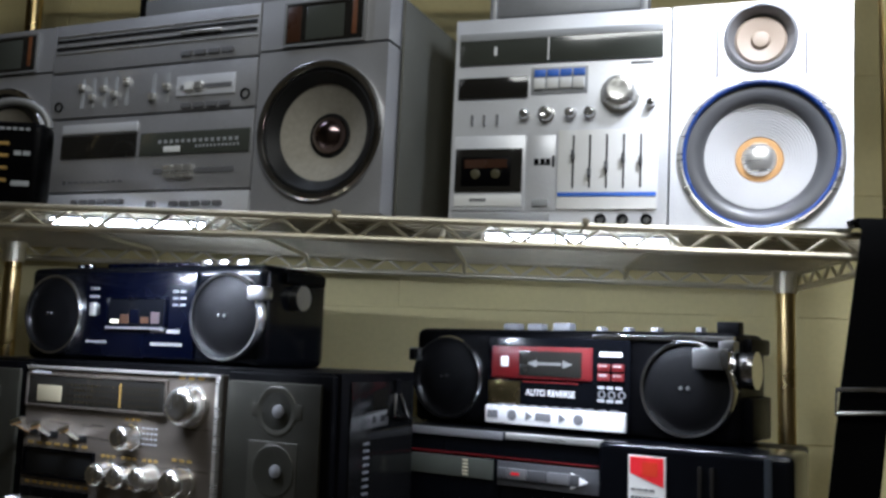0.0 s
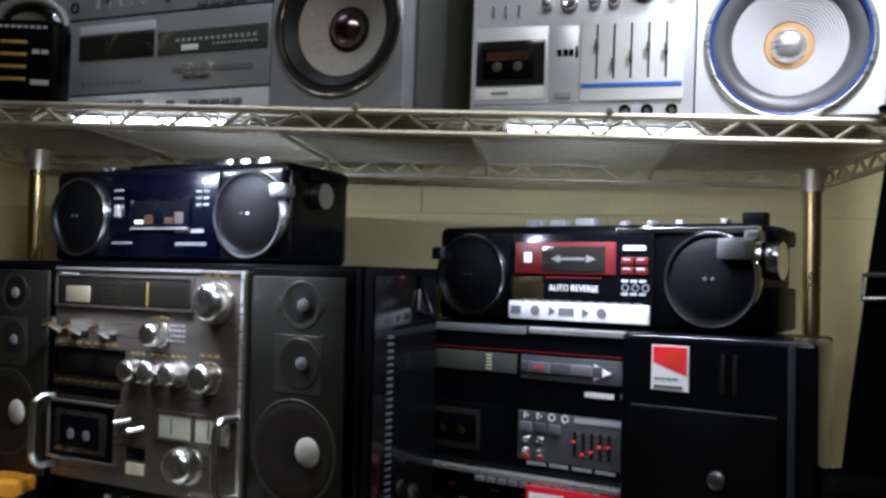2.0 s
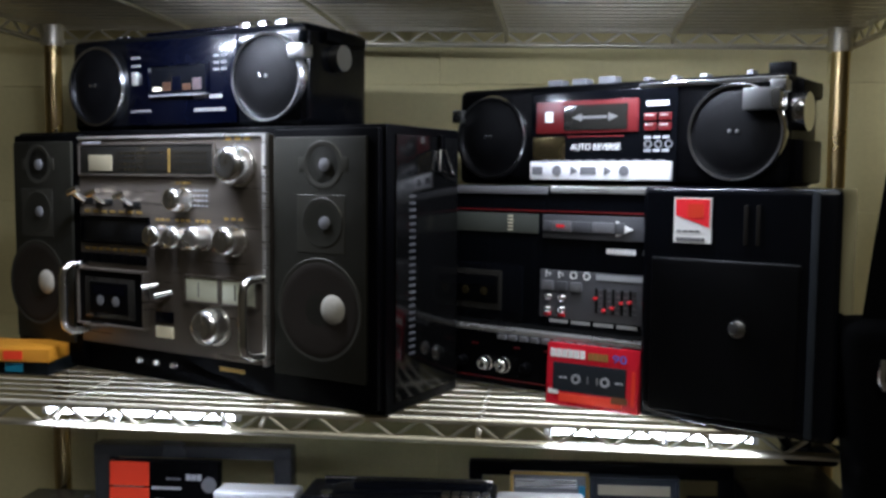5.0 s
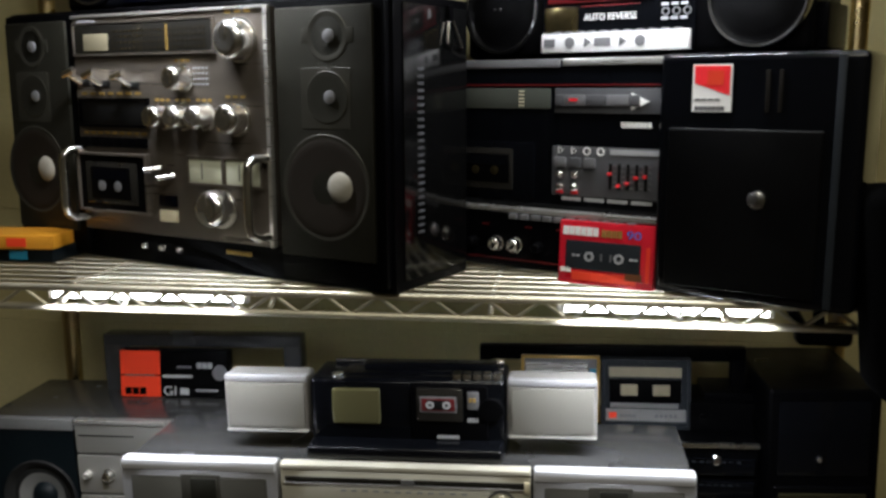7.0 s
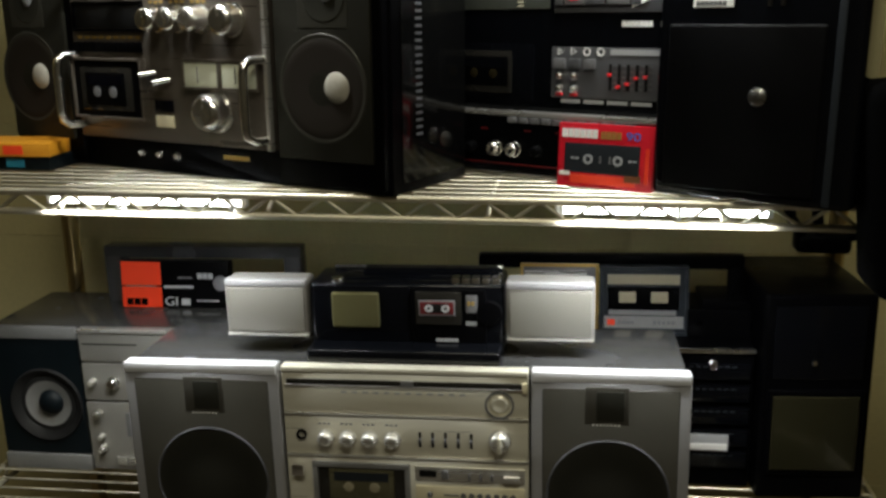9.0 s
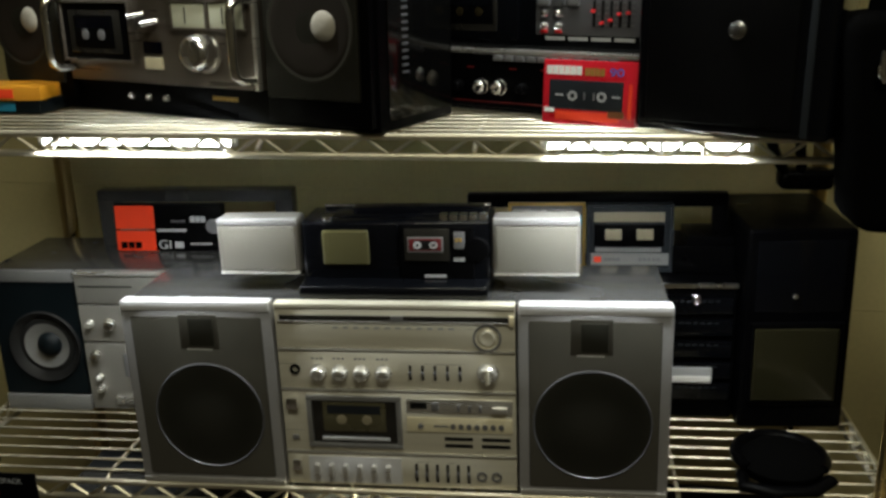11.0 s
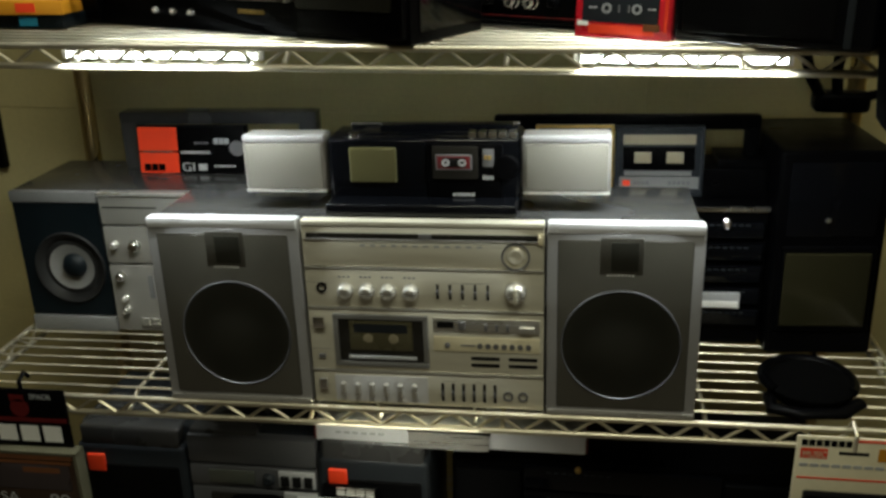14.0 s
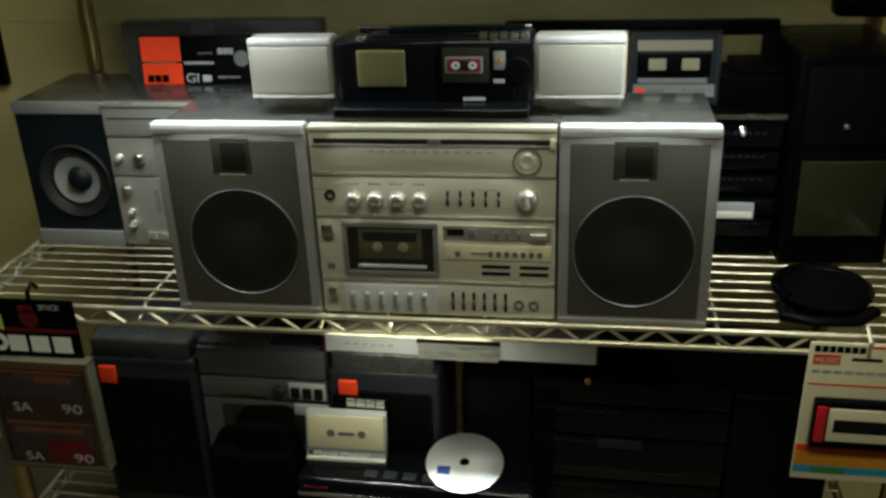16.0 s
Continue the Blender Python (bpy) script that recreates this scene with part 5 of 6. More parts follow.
        lathe(bm, u, 0.020, [(0.0062, 0), (0.0062, -0.0025), (0.0042, -0.0025), (0.004, 0.002), (0, 0.002)], 18)
        part("jack_socket", bm, GREY, t)
    return t


champagne_boombox()


def tv_radio():
    t = thing("television_radio", pose(0.077, 0.050, z3(0.077) + 0.2402, 0, -1.17, 0) @ Matrix.Diagonal((1, 1, 0.93, 1)), "portable television cassette radio with silver side speakers on a boombox", "portable television")
    bm = bmesh.new()
    box(bm, -0.026, 0.0, 0.0, 0.200, 0.072, 0.090, 0.006, 3)
    part("body", bm, GLOSS, t, "gloss black body")
    bm = bmesh.new()
    box(bm, -0.022, -0.003, 0.006, 0.092, 0.004, 0.089, 0.006, 3)
    f = part("screen_surround", bm, GLOSS, t)
    bm = bmesh.new()
    box(bm, 0.001, -0.0065, 0.034, 0.057, 0.002, 0.080, 0.009, 4)
    part("screen", bm, SCREEN, f, "olive grey picture tube")
    pb(t, "deck_front", 0.094, 0.014, 0.180, 0.084, BLACK, -0.004, 0.004, 0.008)
    w = pb(t, "cassette_window", 0.099, 0.040, 0.152, 0.082, SMOKE, -0.0065, 0, 0.002)
    pb(w, "tape", 0.103, 0.052, 0.145, 0.072, GREY, -0.0075, -0.005, 0.002)
    pb(w, "tape_stripe", 0.105, 0.054, 0.143, 0.070, DKRED, -0.0080, -0.005, 0.001)
    pb(w, "tape_window", 0.111, 0.056, 0.138, 0.068, DARK, -0.0085, -0.005, 0.001)
    for u in (0.115, 0.134):
        bm = bmesh.new()
        lathe(bm, u, 0.062, [(0.0048, -0.008), (0.0048, -0.0095), (0.002, -0.0095), (0.002, -0.008)], 14)
        part("tape_hub", bm, LGREY, w)
    pb(t, "lamp_plate", 0.157, 0.056, 0.170, 0.078, GREY, -0.0055, 0, 0.001)
    bars(t, "gold_print", 0.159, 0.068, 0.168, 0.005, GOLD, 2, 0.3, -0.0055)
    bars(t, "small_print", 0.157, 0.042, 0.170, 0.005, LGREY, 4, 0.3, -0.004)
    bars(t, "maker_mark", 0.122, 0.020, 0.148, 0.004, LGREY, 6, 0.2, -0.004)
    bm = bmesh.new()
    lathe(bm, 0.183, 0.055, [(0.016, -0.001), (0.014, -0.006), (0, -0.007)], 24)
    part("tuning_wheel", bm, BLACK, t)
    bm = bmesh.new()
    box(bm, -0.024, -0.034, 0.0, 0.198, 0.070, 0.016, 0.004, 3)
    part("base", bm, GLOSS, t, "gloss black projecting base")
    for x0, x1 in ((-0.128, -0.028), (0.202, 0.302)):
        bm = bmesh.new()
        box(bm, x0, -0.002, 0.020, x1, 0.034, 0.094, 0.006, 3)
        sp = part("side_speaker", bm, TVSIL, t, "silver side speaker")
        bm = bmesh.new()
        box(bm, x0 + 0.004, -0.004, 0.026, x1 - 0.004, 0.002, 0.084, 0.002)
        part("grille", bm, PALEG, sp, "pale perforated grille")
        pb(sp, "top_trim", x0 + 0.001, 0.086, x1 - 0.001, 0.094, SILVERM, -0.0035, 0.01, 0.002)
        pb(sp, "bottom_trim", x0 + 0.001, 0.0205, x1 - 0.001, 0.0245, BRUSH, -0.0035, 0.004, 0.001)
    bm = bmesh.new()
    box(bm, 0.030, 0.036, 0.088, 0.190, 0.056, 0.098, 0.004)
    box(bm, 0.010, 0.018, 0.087, 0.180, 0.066, 0.092, 0.003)
    part("folded_handle", bm, GLOSS, t)
    for i in range(5):
        bm = bmesh.new()
        box(bm, 0.140 + i * 0.0115, 0.004, 0.087, 0.1495 + i * 0.0115, 0.018, 0.097, 0.0015)
        part("top_key", bm, KNOBM, t, "bright chrome top key")
    bm = bmesh.new()
    rod(bm, [(0.005, 0.012, 0.088), (0.005, 0.012, 0.094)], 0.007, 18)
    part("top_knob", bm, CHR, t)
    bm = bmesh.new()
    rod(bm, [(-0.01, 0.064, 0.093), (0.195, 0.064, 0.093)], 0.003, 10)
    part("aerial", bm, CHR, t)


tv_radio()


def grey_boombox():
    """Stands behind the champagne one; navy speaker and silver deck show."""
    t = thing("boombox", pose(-0.452, 0.186, z3(-0.452), 0, -1.17, 0), "grey silver boombox with a navy speaker front and wide handle", "boombox", "boomboxes on the shelves")
    W, Hh, D = 0.50, 0.216, 0.165
    bm = bmesh.new()
    box(bm, 0, 0.004, 0, W, D, Hh, 0.004)
    part("case", bm, TOPG, t)
    bm = bmesh.new()
    plate(bm, 0.002, 0.026, 0.131, 0.198, -0.003, 0.030, [(0.074, 0.100, 0.050)])
    sp = part("speaker_baffle", bm, NAVYM, t, "matt navy speaker front")
    bm = bmesh.new()
    lathe(bm, 0.074, 0.100, [(0.0545, -0.003), (0.053, -0.007), (0.049, -0.005), (0.042, 0.002), (0.033, 0.001)], 48)
    part("surround", bm, RUBBER, sp)
    bm = bmesh.new()
    lathe(bm, 0.074, 0.100, [(0.0345, 0.0), (0.032, 0.001), (0.014, 0.004)], 48)
    part("cone", bm, SILVERG, sp, "pale grey cone")
    bm = bmesh.new()
    lathe(bm, 0.078, 0.102, [(0.0185, 0.002), (0.015, -0.005), (0.008, -0.009), (0, -0.010)], 32)
    part("dust_cap", bm, NAVYM, sp)
    pb(t, "base_strip", 0.0, 0.0, 0.132, 0.024, SILVERG, -0.006, 0.006, 0.003)
    pb(t, "top_strip", 0.0, 0.199, 0.132, 0.216, SILVERG, -0.006, 0.006, 0.003)
    for z0, z1_ in ((0.168, 0.216), (0.110, 0.165), (0.004, 0.107)):
        pb(t, "front_panel", 0.135, z0, 0.360, z1_, TVSIL, -0.006, 0.006, 0.002)
    pb(t, "top_edge", 0.135, 0.210, 0.265, 0.2155, BRUSH, -0.009, 0.002, 0.0015)
    pb(t, "panel_groove", 0.140, 0.1925, 0.220, 0.1945, DARK, -0.0065, 0, 0)
    for u, z, r in ((0.150, 0.138, 0.005), (0.180, 0.137, 0.008), (0.152, 0.090, 0.0065), (0.154, 0.056, 0.004), (0.154, 0.038, 0.005)):
        knob(t, u, z, r, 0.010, CHR if r > 0.006 else BRUSH, base=-0.006)
    pb(t, "deck_slot", 0.192, 0.056, 0.200, 0.092, GREY, -0.0075, 0, 0.001)
    pb(t, "tape_button", 0.174, 0.014, 0.186, 0.026, BRUSH, -0.010, 0, 0.001)
    pb(t, "tape_button", 0.190, 0.014, 0.202, 0.026, BRUSH, -0.010, 0, 0.001)
    bm = bmesh.new()
    box(bm, 0.118, 0.120, 0.282, 0.422, 0.150, 0.302, 0.005)
    box(bm, 0.118, 0.120, 0.205, 0.146, 0.150, 0.290, 0.005)
    box(bm, 0.394, 0.120, 0.205, 0.422, 0.150, 0.290, 0.005)
    part("carry_handle", bm, TOPG, t, "wide grey handle")


grey_boombox()

t = thing("video_cassette", pose(-0.300, 0.276, z3(-0.30) + 0.2162, -5, -1.17, 0) @ Matrix.Diagonal((0.93, 1, 0.94, 1)), "orange and black boxed tape standing on a grey boombox", "cassette")
bm = bmesh.new()
box(bm, 0, 0, 0, 0.176, 0.020, 0.074, 0.0012)
part("carton", bm, BLACK, t)
pb(t, "orange_panel", 0.001, 0.036, 0.066, 0.073, ORANGE, -0.0008, 0.001, 0)
pb(t, "orange_panel", 0.001, 0.001, 0.066, 0.033, ORANGE, -0.0008, 0.001, 0)
bars(t, "brand_print", 0.008, 0.010, 0.044, 0.011, BLACK, 3, 0.15, -0.0008)
bars(t, "small_print", 0.008, 0.0345, 0.058, 0.0022, GREY, 8, 0.3, 0)
words(t, "GI", 0.070, 0.004, 0.020, LGREY, 0.0, 0.020)
pb(t, "badge", 0.098, 0.005, 0.112, 0.015, LGREY, -0.0008, 0.001, 0)
bars(t, "white_stripe", 0.070, 0.0335, 0.118, 0.004, LGREY, 1, 0)
bars(t, "brand_print", 0.126, 0.051, 0.152, 0.009, LGREY, 3, 0.15)
bars(t, "small_print", 0.094, 0.048, 0.118, 0.003, GREY, 5, 0.3)
bars(t, "small_print", 0.124, 0.012, 0.160, 0.003, LGREY, 7, 0.3)
bm = bmesh.new()
lathe(bm, 0.163, 0.040, [(0.012, 0.0), (0.012, -0.001), (0, -0.001)], 24)
part("printed_disc", bm, GREY, t)


def black_boombox():
    """Dark stereo behind, with an open handle."""
    t = thing("boombox", pose(0.225, 0.205, z3(0.225), 0, -1.17, 0), "black boombox with a chrome front line and a square open handle", "boombox", "boomboxes on the shelves")
    W, Hh, D = 0.368, 0.196, 0.14
    bm = bmesh.new()
    box(bm, 0, 0.004, 0, W, D, Hh, 0.005)
    part("case", bm, BLACK, t)
    pb(t, "chrome_line", 0.10, 0.190, W, 0.1955, KNOBM, -0.0015, 0.006, 0.001)
    for i in range(5):
        pb(t, "control_strip", W - 0.09, 0.030 + i * 0.031, W - 0.006, 0.052 + i * 0.031, GLOSS, -0.002, 0.006, 0.001)
        bars(t, "small_print", W - 0.084, 0.048 + i * 0.031, W - 0.02, 0.0018, LOWG, 7, 0.4, -0.002)
    pb(t, "white_label", W - 0.088, 0.055, W - 0.030, 0.078, LGREY, -0.005, 0.004, 0.0012, "pale grey key plate")
    pb(t, "label_bar", W - 0.086, 0.057, W - 0.032, 0.066, WHITE, -0.0060, 0, 0.0006)
    knob(t, W - 0.054, 0.174, 0.006, 0.008, CHR, mark=False)
    bm = bmesh.new()
    box(bm, 0.006, 0.074, 0.280, 0.362, 0.092, 0.300, 0.004)
    box(bm, 0.006, 0.074, 0.19, 0.024, 0.092, 0.290, 0.004)
    box(bm, 0.342, 0.074, 0.19, 0.362, 0.092, 0.290, 0.004)
    part("carry_handle", bm, BLACK, t, "square black handle")
    bm = bmesh.new()
    box(bm, 0.285, 0.04, 0.19, W, 0.12, 0.236, 0.004)
    box(bm, 0.305, 0.05, 0.23, W, 0.12, 0.246, 0.003)
    part("disc_lid", bm, BLACK, t)
    # grey bar painted in for a glint on the latch
    bars(t, "latch_glint", 0.345, 0.243, 0.358, 0.006, GREY, 1, 0, 0.06)


black_boombox()

t = thing("cassette_tape", pose(0.392, 0.246, z3(0.45) + 0.1962, -4, -1.17, 0), "clear boxed cassette with cream label standing on a black boombox", "cassette")
bm = bmesh.new()
box(bm, 0, 0.003, 0, 0.116, 0.018, 0.094, 0.0012)
part("case", bm, LOWG, t)
bezel(t, "case_frame", 0, 0, 0.116, 0.094, 0.004, LOWG, 0.0, 0.004)
# cream label darkened in its colour, as the cassette stands back in shade
pb(t, "card_label", 0.010, 0.070, 0.104, 0.083, TAN, 0.001, 0.004, 0)
pb(t, "tape_body", 0.010, 0.036, 0.104, 0.067, BLACK, 0.0005, 0.004, 0.001)
for u in (0.036, 0.078):
    pb(t, "tape_hub", u - 0.011, 0.045, u + 0.011, 0.060, TAN, -0.0005, 0.002, 0.006)
pb(t, "card_strip", 0.006, 0.010, 0.110, 0.026, SILVERG, 0.001, 0.004, 0)
pb(t, "red_patch", 0.010, 0.014, 0.020, 0.022, ORANGE, 0.0002, 0.003, 0)
bars(t, "small_print", 0.024, 0.018, 0.046, 0.005, GREY, 4, 0.2, 0.001)
bars(t, "small_print", 0.070, 0.018, 0.100, 0.005, GREY, 5, 0.3, 0.001)
pb(t, "tape_edge", 0.012, 0.028, 0.100, 0.034, SILVERG, 0.001, 0.004, 0)

t = thing("cassette_tape", pose(0.285, 0.268, z3(0.33) + 0.1962, -4, -1.17, 0), "boxed cassette, reflection painted gold on its edge, half hidden behind a speaker", "cassette")
bm = bmesh.new()
box(bm, 0, 0, 0, 0.106, 0.018, 0.092, 0.0012)
part("case", bm, GREY, t)
# gold edge and blue patch paint a bright reflection on the case
bezel(t, "case_frame", 0, 0, 0.106, 0.092, 0.004, GOLD, -0.002, 0.002, "edge coloured gold for a yellow reflection")
pb(t, "blue_reflection", 0.092, 0.060, 0.101, 0.074, TEAL, -0.001, 0.001, 0)
pb(t, "card_label", 0.006, 0.070, 0.090, 0.082, BRUSH, -0.001, 0.001, 0)


def black_television():
    t = thing("portable_television", pose(0.596, 0.182, z3(0.596), 0, -1.17, 3), "black portable television with a dull olive screen", "television")
    bm = bmesh.new()
    box(bm, 0, 0, 0, 0.135, 0.19, 0.276, 0.006, 3)
    part("cabinet", bm, BLACK, t)
    bm = bmesh.new()
    box(bm, 0.008, -0.004, 0.034, 0.127, 0.004, 0.152, 0.010, 3)
    s = part("screen_frame", bm, BLACK, t)
    bm = bmesh.new()
    box(bm, 0.014, -0.0065, 0.042, 0.121, 0.0, 0.144, 0.006, 3)
    part("screen", bm, SCREEND, s, "dull olive picture tube")
    knob(t, 0.062, 0.188, 0.004, 0.006, CHR, mark=False)
    pb(t, "control_strip", 0.012, 0.165, 0.123, 0.262, GLOSS, -0.002, 0.004, 0.003)


black_television()

t = thing("headphones", pose(0.628, 0.070, z3(0.628), 0, -1.17, 0) @ Matrix.Diagonal((0.88, 0.88, 0.62, 1)), "black padded headphones lying on the wire shelf", "headphones")
bm = bmesh.new()
lathe(bm, 0, 0, [(0, 0), (0.045, 0.0), (0.056, 0.012), (0.058, 0.030), (0.045, 0.046), (0.020, 0.052), (0, 0.053)], 36)
bmesh.ops.rotate(bm, verts=bm.verts[:], cent=(0, 0, 0), matrix=Matrix.Rotation(radians(90), 3, "X"))
part("ear_cup", bm, NYLON, t)
bm = bmesh.new()
rod(bm, [(0.058 * math.cos(a), 0.01 + 0.062 * math.sin(a), 0.030) for a in np.linspace(-0.6, math.pi + 0.6, 22)], 0.009, 10)
part("headband", bm, BLACK, t)
bm = bmesh.new()
rod(bm, [(-0.055, -0.02, 0.012), (-0.058, -0.05, 0.010), (-0.02, -0.062, 0.010), (0.03, -0.058, 0.010), (0.06, -0.03, 0.012)], 0.010, 10)
part("cable_yoke", bm, BLACK, t)


# ---- hung on the front rail ----
def blister_pack():
    t = thing("cassette_pack", pose(-0.425, -0.020, 0.43, 0, -1.0, 0), "black carded two-pack of blank cassettes hung on the shelf rail", "cassette pack", "hang packs")
    bm = bmesh.new()
    box(bm, 0, 0, 0.166, 0.136, 0.004, 0.250, 0.001)
    part("header_card", bm, BLACK, t)
    bm = bmesh.new()
    rod(bm, [(0.079, 0.0, 0.246), (0.079, 0.0, 0.262), (0.079, 0.012, 0.268), (0.079, 0.020, 0.258)], 0.003, 8)
    part("hang_hook", bm, BLACK, t)
    bars(t, "brand_print", 0.036, 0.186, 0.130, 0.023, WHITE, 3, 0.2, 0, "white brand lettering shape")
    bm = bmesh.new()
    lathe(bm, 0.022, 0.187, [(0.013, 0.0), (0.013, -0.001), (0.006, -0.001), (0.006, 0)], 20)
    part("brand_mark", bm, WHITE, t)
    words(t, "2PACK", 0.088, 0.237, 0.010, LGREY, 0.0, 0.030)
    pb(t, "print_crest", 0.060, 0.232, 0.080, 0.242, DKRED, -0.0006, 0.001, 0)
    bm = bmesh.new()
    lathe(bm, 0.072, 0.223, [(0.013, 0.0), (0.013, -0.0006), (0, -0.0006)], 24)
    part("print_disc", bm, DKRED, t)
    pb(t, "red_band", 0.002, 0.203, 0.134, 0.209, DKRED, -0.0004, 0.001, 0)
    p = pb(t, "price_sticker", 0.010, 0.206, 0.034, 0.228, GREEN, -0.001, 0.001, 0)
    p.data.materials[0] = mat("lime_sticker", (0.45, 0.62, 0.16), 0.5, stain=0.05)
    bm = bmesh.new()
    box(bm, 0.0, -0.010, 0.0, 0.142, 0.010, 0.164, 0.004)
    part("tape_wrap", bm, WRAPM, t, "amber wrapped cassettes")
    bezel(t, "clear_tray", -0.003, -0.003, 0.146, 0.167, 0.005, TRAYM, -0.014, 0.006)
    pb(t, "amber_edge", 0.004, 0.154, 0.138, 0.163, ORANGEM, -0.0125, -0.009, 0.001)
    for z in (0.004, 0.084):
        pb(t, "tape_window", 0.012, z + 0.024, 0.130, z + 0.062, TAPEM, -0.0115, -0.009, 0.001)
        words(t, "SA", 0.026, z + 0.004, 0.020, LGREY, -0.0115, 0.026)
        words(t, "90", 0.096, z + 0.004, 0.020, LGREY, -0.0115, 0.028)
        pb(t, "gold_stripe", 0.010, z + 0.063, 0.134, z + 0.067, ORANGEM, -0.0115, -0.009, 0)
        pb(t, "amber_patch", 0.066 if z > 0.05 else 0.020, z + 0.050, 0.118, z + 0.058, ORANGEM, -0.0118, -0.009, 0)
    pb(t, "red_patch", 0.062, 0.004, 0.124, 0.044, DKRED, -0.0120, -0.009, 0.002)


blister_pack()


def cleaner_pack():
    t = thing("cassette_cleaner_pack", pose(0.597, -0.030, 0.505, 0, -0.6, 0), "cream hang card holding a tape head cleaner cassette", "hang card", "hang packs")
    bm = bmesh.new()
    box(bm, 0, 0, 0, 0.122, 0.003, 0.186, 0.002)
    part("card", bm, CREAM, t)
    bm = bmesh.new()
    rod(bm, [(0.062, -0.002, 0.170), (0.062, -0.002, 0.190), (0.062, 0.016, 0.198), (0.062, 0.026, 0.186)], 0.0022, 8)
    part("hang_hook", bm, CHROME, t)
    pb(t, "hang_slot", 0.046, 0.164, 0.078, 0.168, DARK, -0.0005, 0.001, 0)
    bars(t, "brand_print", 0.005, 0.178, 0.060, 0.008, BLACK, 7, 0.15)
    pb(t, "red_band", 0.062, 0.181, 0.120, 0.1835, ORANGE, -0.0006, 0.001, 0)
    pb(t, "red_block", 0.005, 0.158, 0.034, 0.171, ORANGE, -0.0006, 0.001, 0)
    words(t, "MUSIC", 0.007, 0.160, 0.011, CREAM, -0.0008, 0.025)
    bars(t, "small_print", 0.005, 0.149, 0.110, 0.004, LGREY, 9, 0.2)
    pb(t, "yellow_sticker", 0.088, 0.158, 0.118, 0.174, YELLOW, -0.0008, 0.001, 0)
    pb(t, "red_line", 0.004, 0.131, 0.118, 0.133, ORANGE, -0.0006, 0.001, 0)
    bm = bmesh.new()
    box(bm, 0.012, -0.012, 0.052, 0.118, 0.001, 0.116, 0.004)
    c = part("cleaner_cassette", bm, BLACK, t)
    pb(c, "cassette_label", 0.028, 0.064, 0.112, 0.108, CREAM, -0.013, -0.01, 0.001)
    pb(c, "red_end", 0.015, 0.062, 0.026, 0.110, RED, -0.0132, -0.01, 0.001)
    pb(c, "label_window", 0.034, 0.076, 0.100, 0.094, DARK, -0.0136, -0.01, 0.008)
    for z, mm in ((0.040, ORANGE), (0.030, YELLOW), (0.020, YELLOW), (0.010, TEAL)):
        pb(t, "rainbow_stripe", 0.001, z, 0.121, z + 0.009, mm, -0.0006, 0.001, 0)
    pb(t, "green_block", 0.022, 0.010, 0.060, 0.018, GREEN, -0.0009, 0.001, 0)


cleaner_pack()


# ---- the low shelf ----
def low_boombox():
    t = thing("boombox", pose(-0.338, 0.060, S4, 0, -0.4, 0), "dark grey boombox with orange emblems on the low shelf", "boombox", "boomboxes on the shelves")
    W, Hh, D = 0.50, 0.288, 0.17
    bm = bmesh.new()
    box(bm, 0, 0.02, 0, W, D, Hh, 0.006)
    part("case", bm, LOWG, t)
    for a, b in ((0.0, 0.158), (0.347, W)):
        bm = bmesh.new()
        box(bm, a, 0.0, 0.0, b, 0.05, Hh - 0.024, 0.008, 3)
        sp = part("speaker_box", bm, LOWG, t)
        # top covers are coloured lighter than the case for the light they reflect
        bm = bmesh.new()
        box(bm, a + 0.006, 0.002, Hh - 0.030, b - 0.006, 0.10, Hh + 0.003, 0.006, 3)
        part("lit_top", bm, TOPG, sp, "top cover in lighter grey for its tube reflections")
        bm = bmesh.new()
        box(bm, a + 0.012, -0.004, 0.03, b - 0.010, 0.004, Hh - 0.055, 0.008)
        part("grille", bm, GRILLE, sp)
        bm = bmesh.new()
        box(bm, a + 0.016, -0.006, Hh - 0.066, a + 0.042, 0.0, Hh - 0.038, 0.009, 3)
        part("orange_emblem", bm, ORANGE, sp, "orange emblem")
    for a, z0, z1_ in ((0.162, 0.242, 0.284), (0.162, 0.205, 0.238), (0.162, 0.0, 0.202)):
        pb(t, "deck_panel", a, z0, 0.344, z1_, DGREY, 0.004, 0.03, 0.003)
    bm = bmesh.new()
    box(bm, 0.164, 0.010, Hh - 0.006, 0.262, 0.08, Hh + 0.003, 0.004)
    part("lit_top", bm, TOPG, t)
    pb(t, "dial_window", 0.190, 0.212, 0.256, 0.232, DIAL, 0.001, 0.006, 0.001)
    knob(t, 0.276, 0.222, 0.008, 0.008, LOWG, base=0.004)
    pb(t, "button_frame", 0.290, 0.210, 0.342, 0.236, LGREY, 0.001, 0.006, 0.002)
    for i in range(3):
        pb(t, "square_button", 0.294 + i * 0.0165, 0.214, 0.306 + i * 0.0165, 0.230, DARK, -0.002, 0.004, 0.001)
    pb(t, "cassette_window", 0.190, 0.140, 0.330, 0.195, SMOKE, 0.001, 0.006, 0.002)
    pb(t, "cassette_window", 0.190, 0.070, 0.330, 0.125, SMOKE, 0.001, 0.006, 0.002)
    pb(t, "label_strip", 0.296, 0.186, 0.345, 0.202, LGREY, 0.0, 0.006, 0.001)


low_boombox()

t = thing("boxed_radio", pose(0.004, 0.066, S4 + 0.2905, 0, -0.6, 0), "slim pale box with red ends lying under the shelf", "box")
bm = bmesh.new()
box(bm, 0.003, 0, 0, 0.361, 0.09, 0.030, 0.002)
part("carton", bm, SILVERW, t)
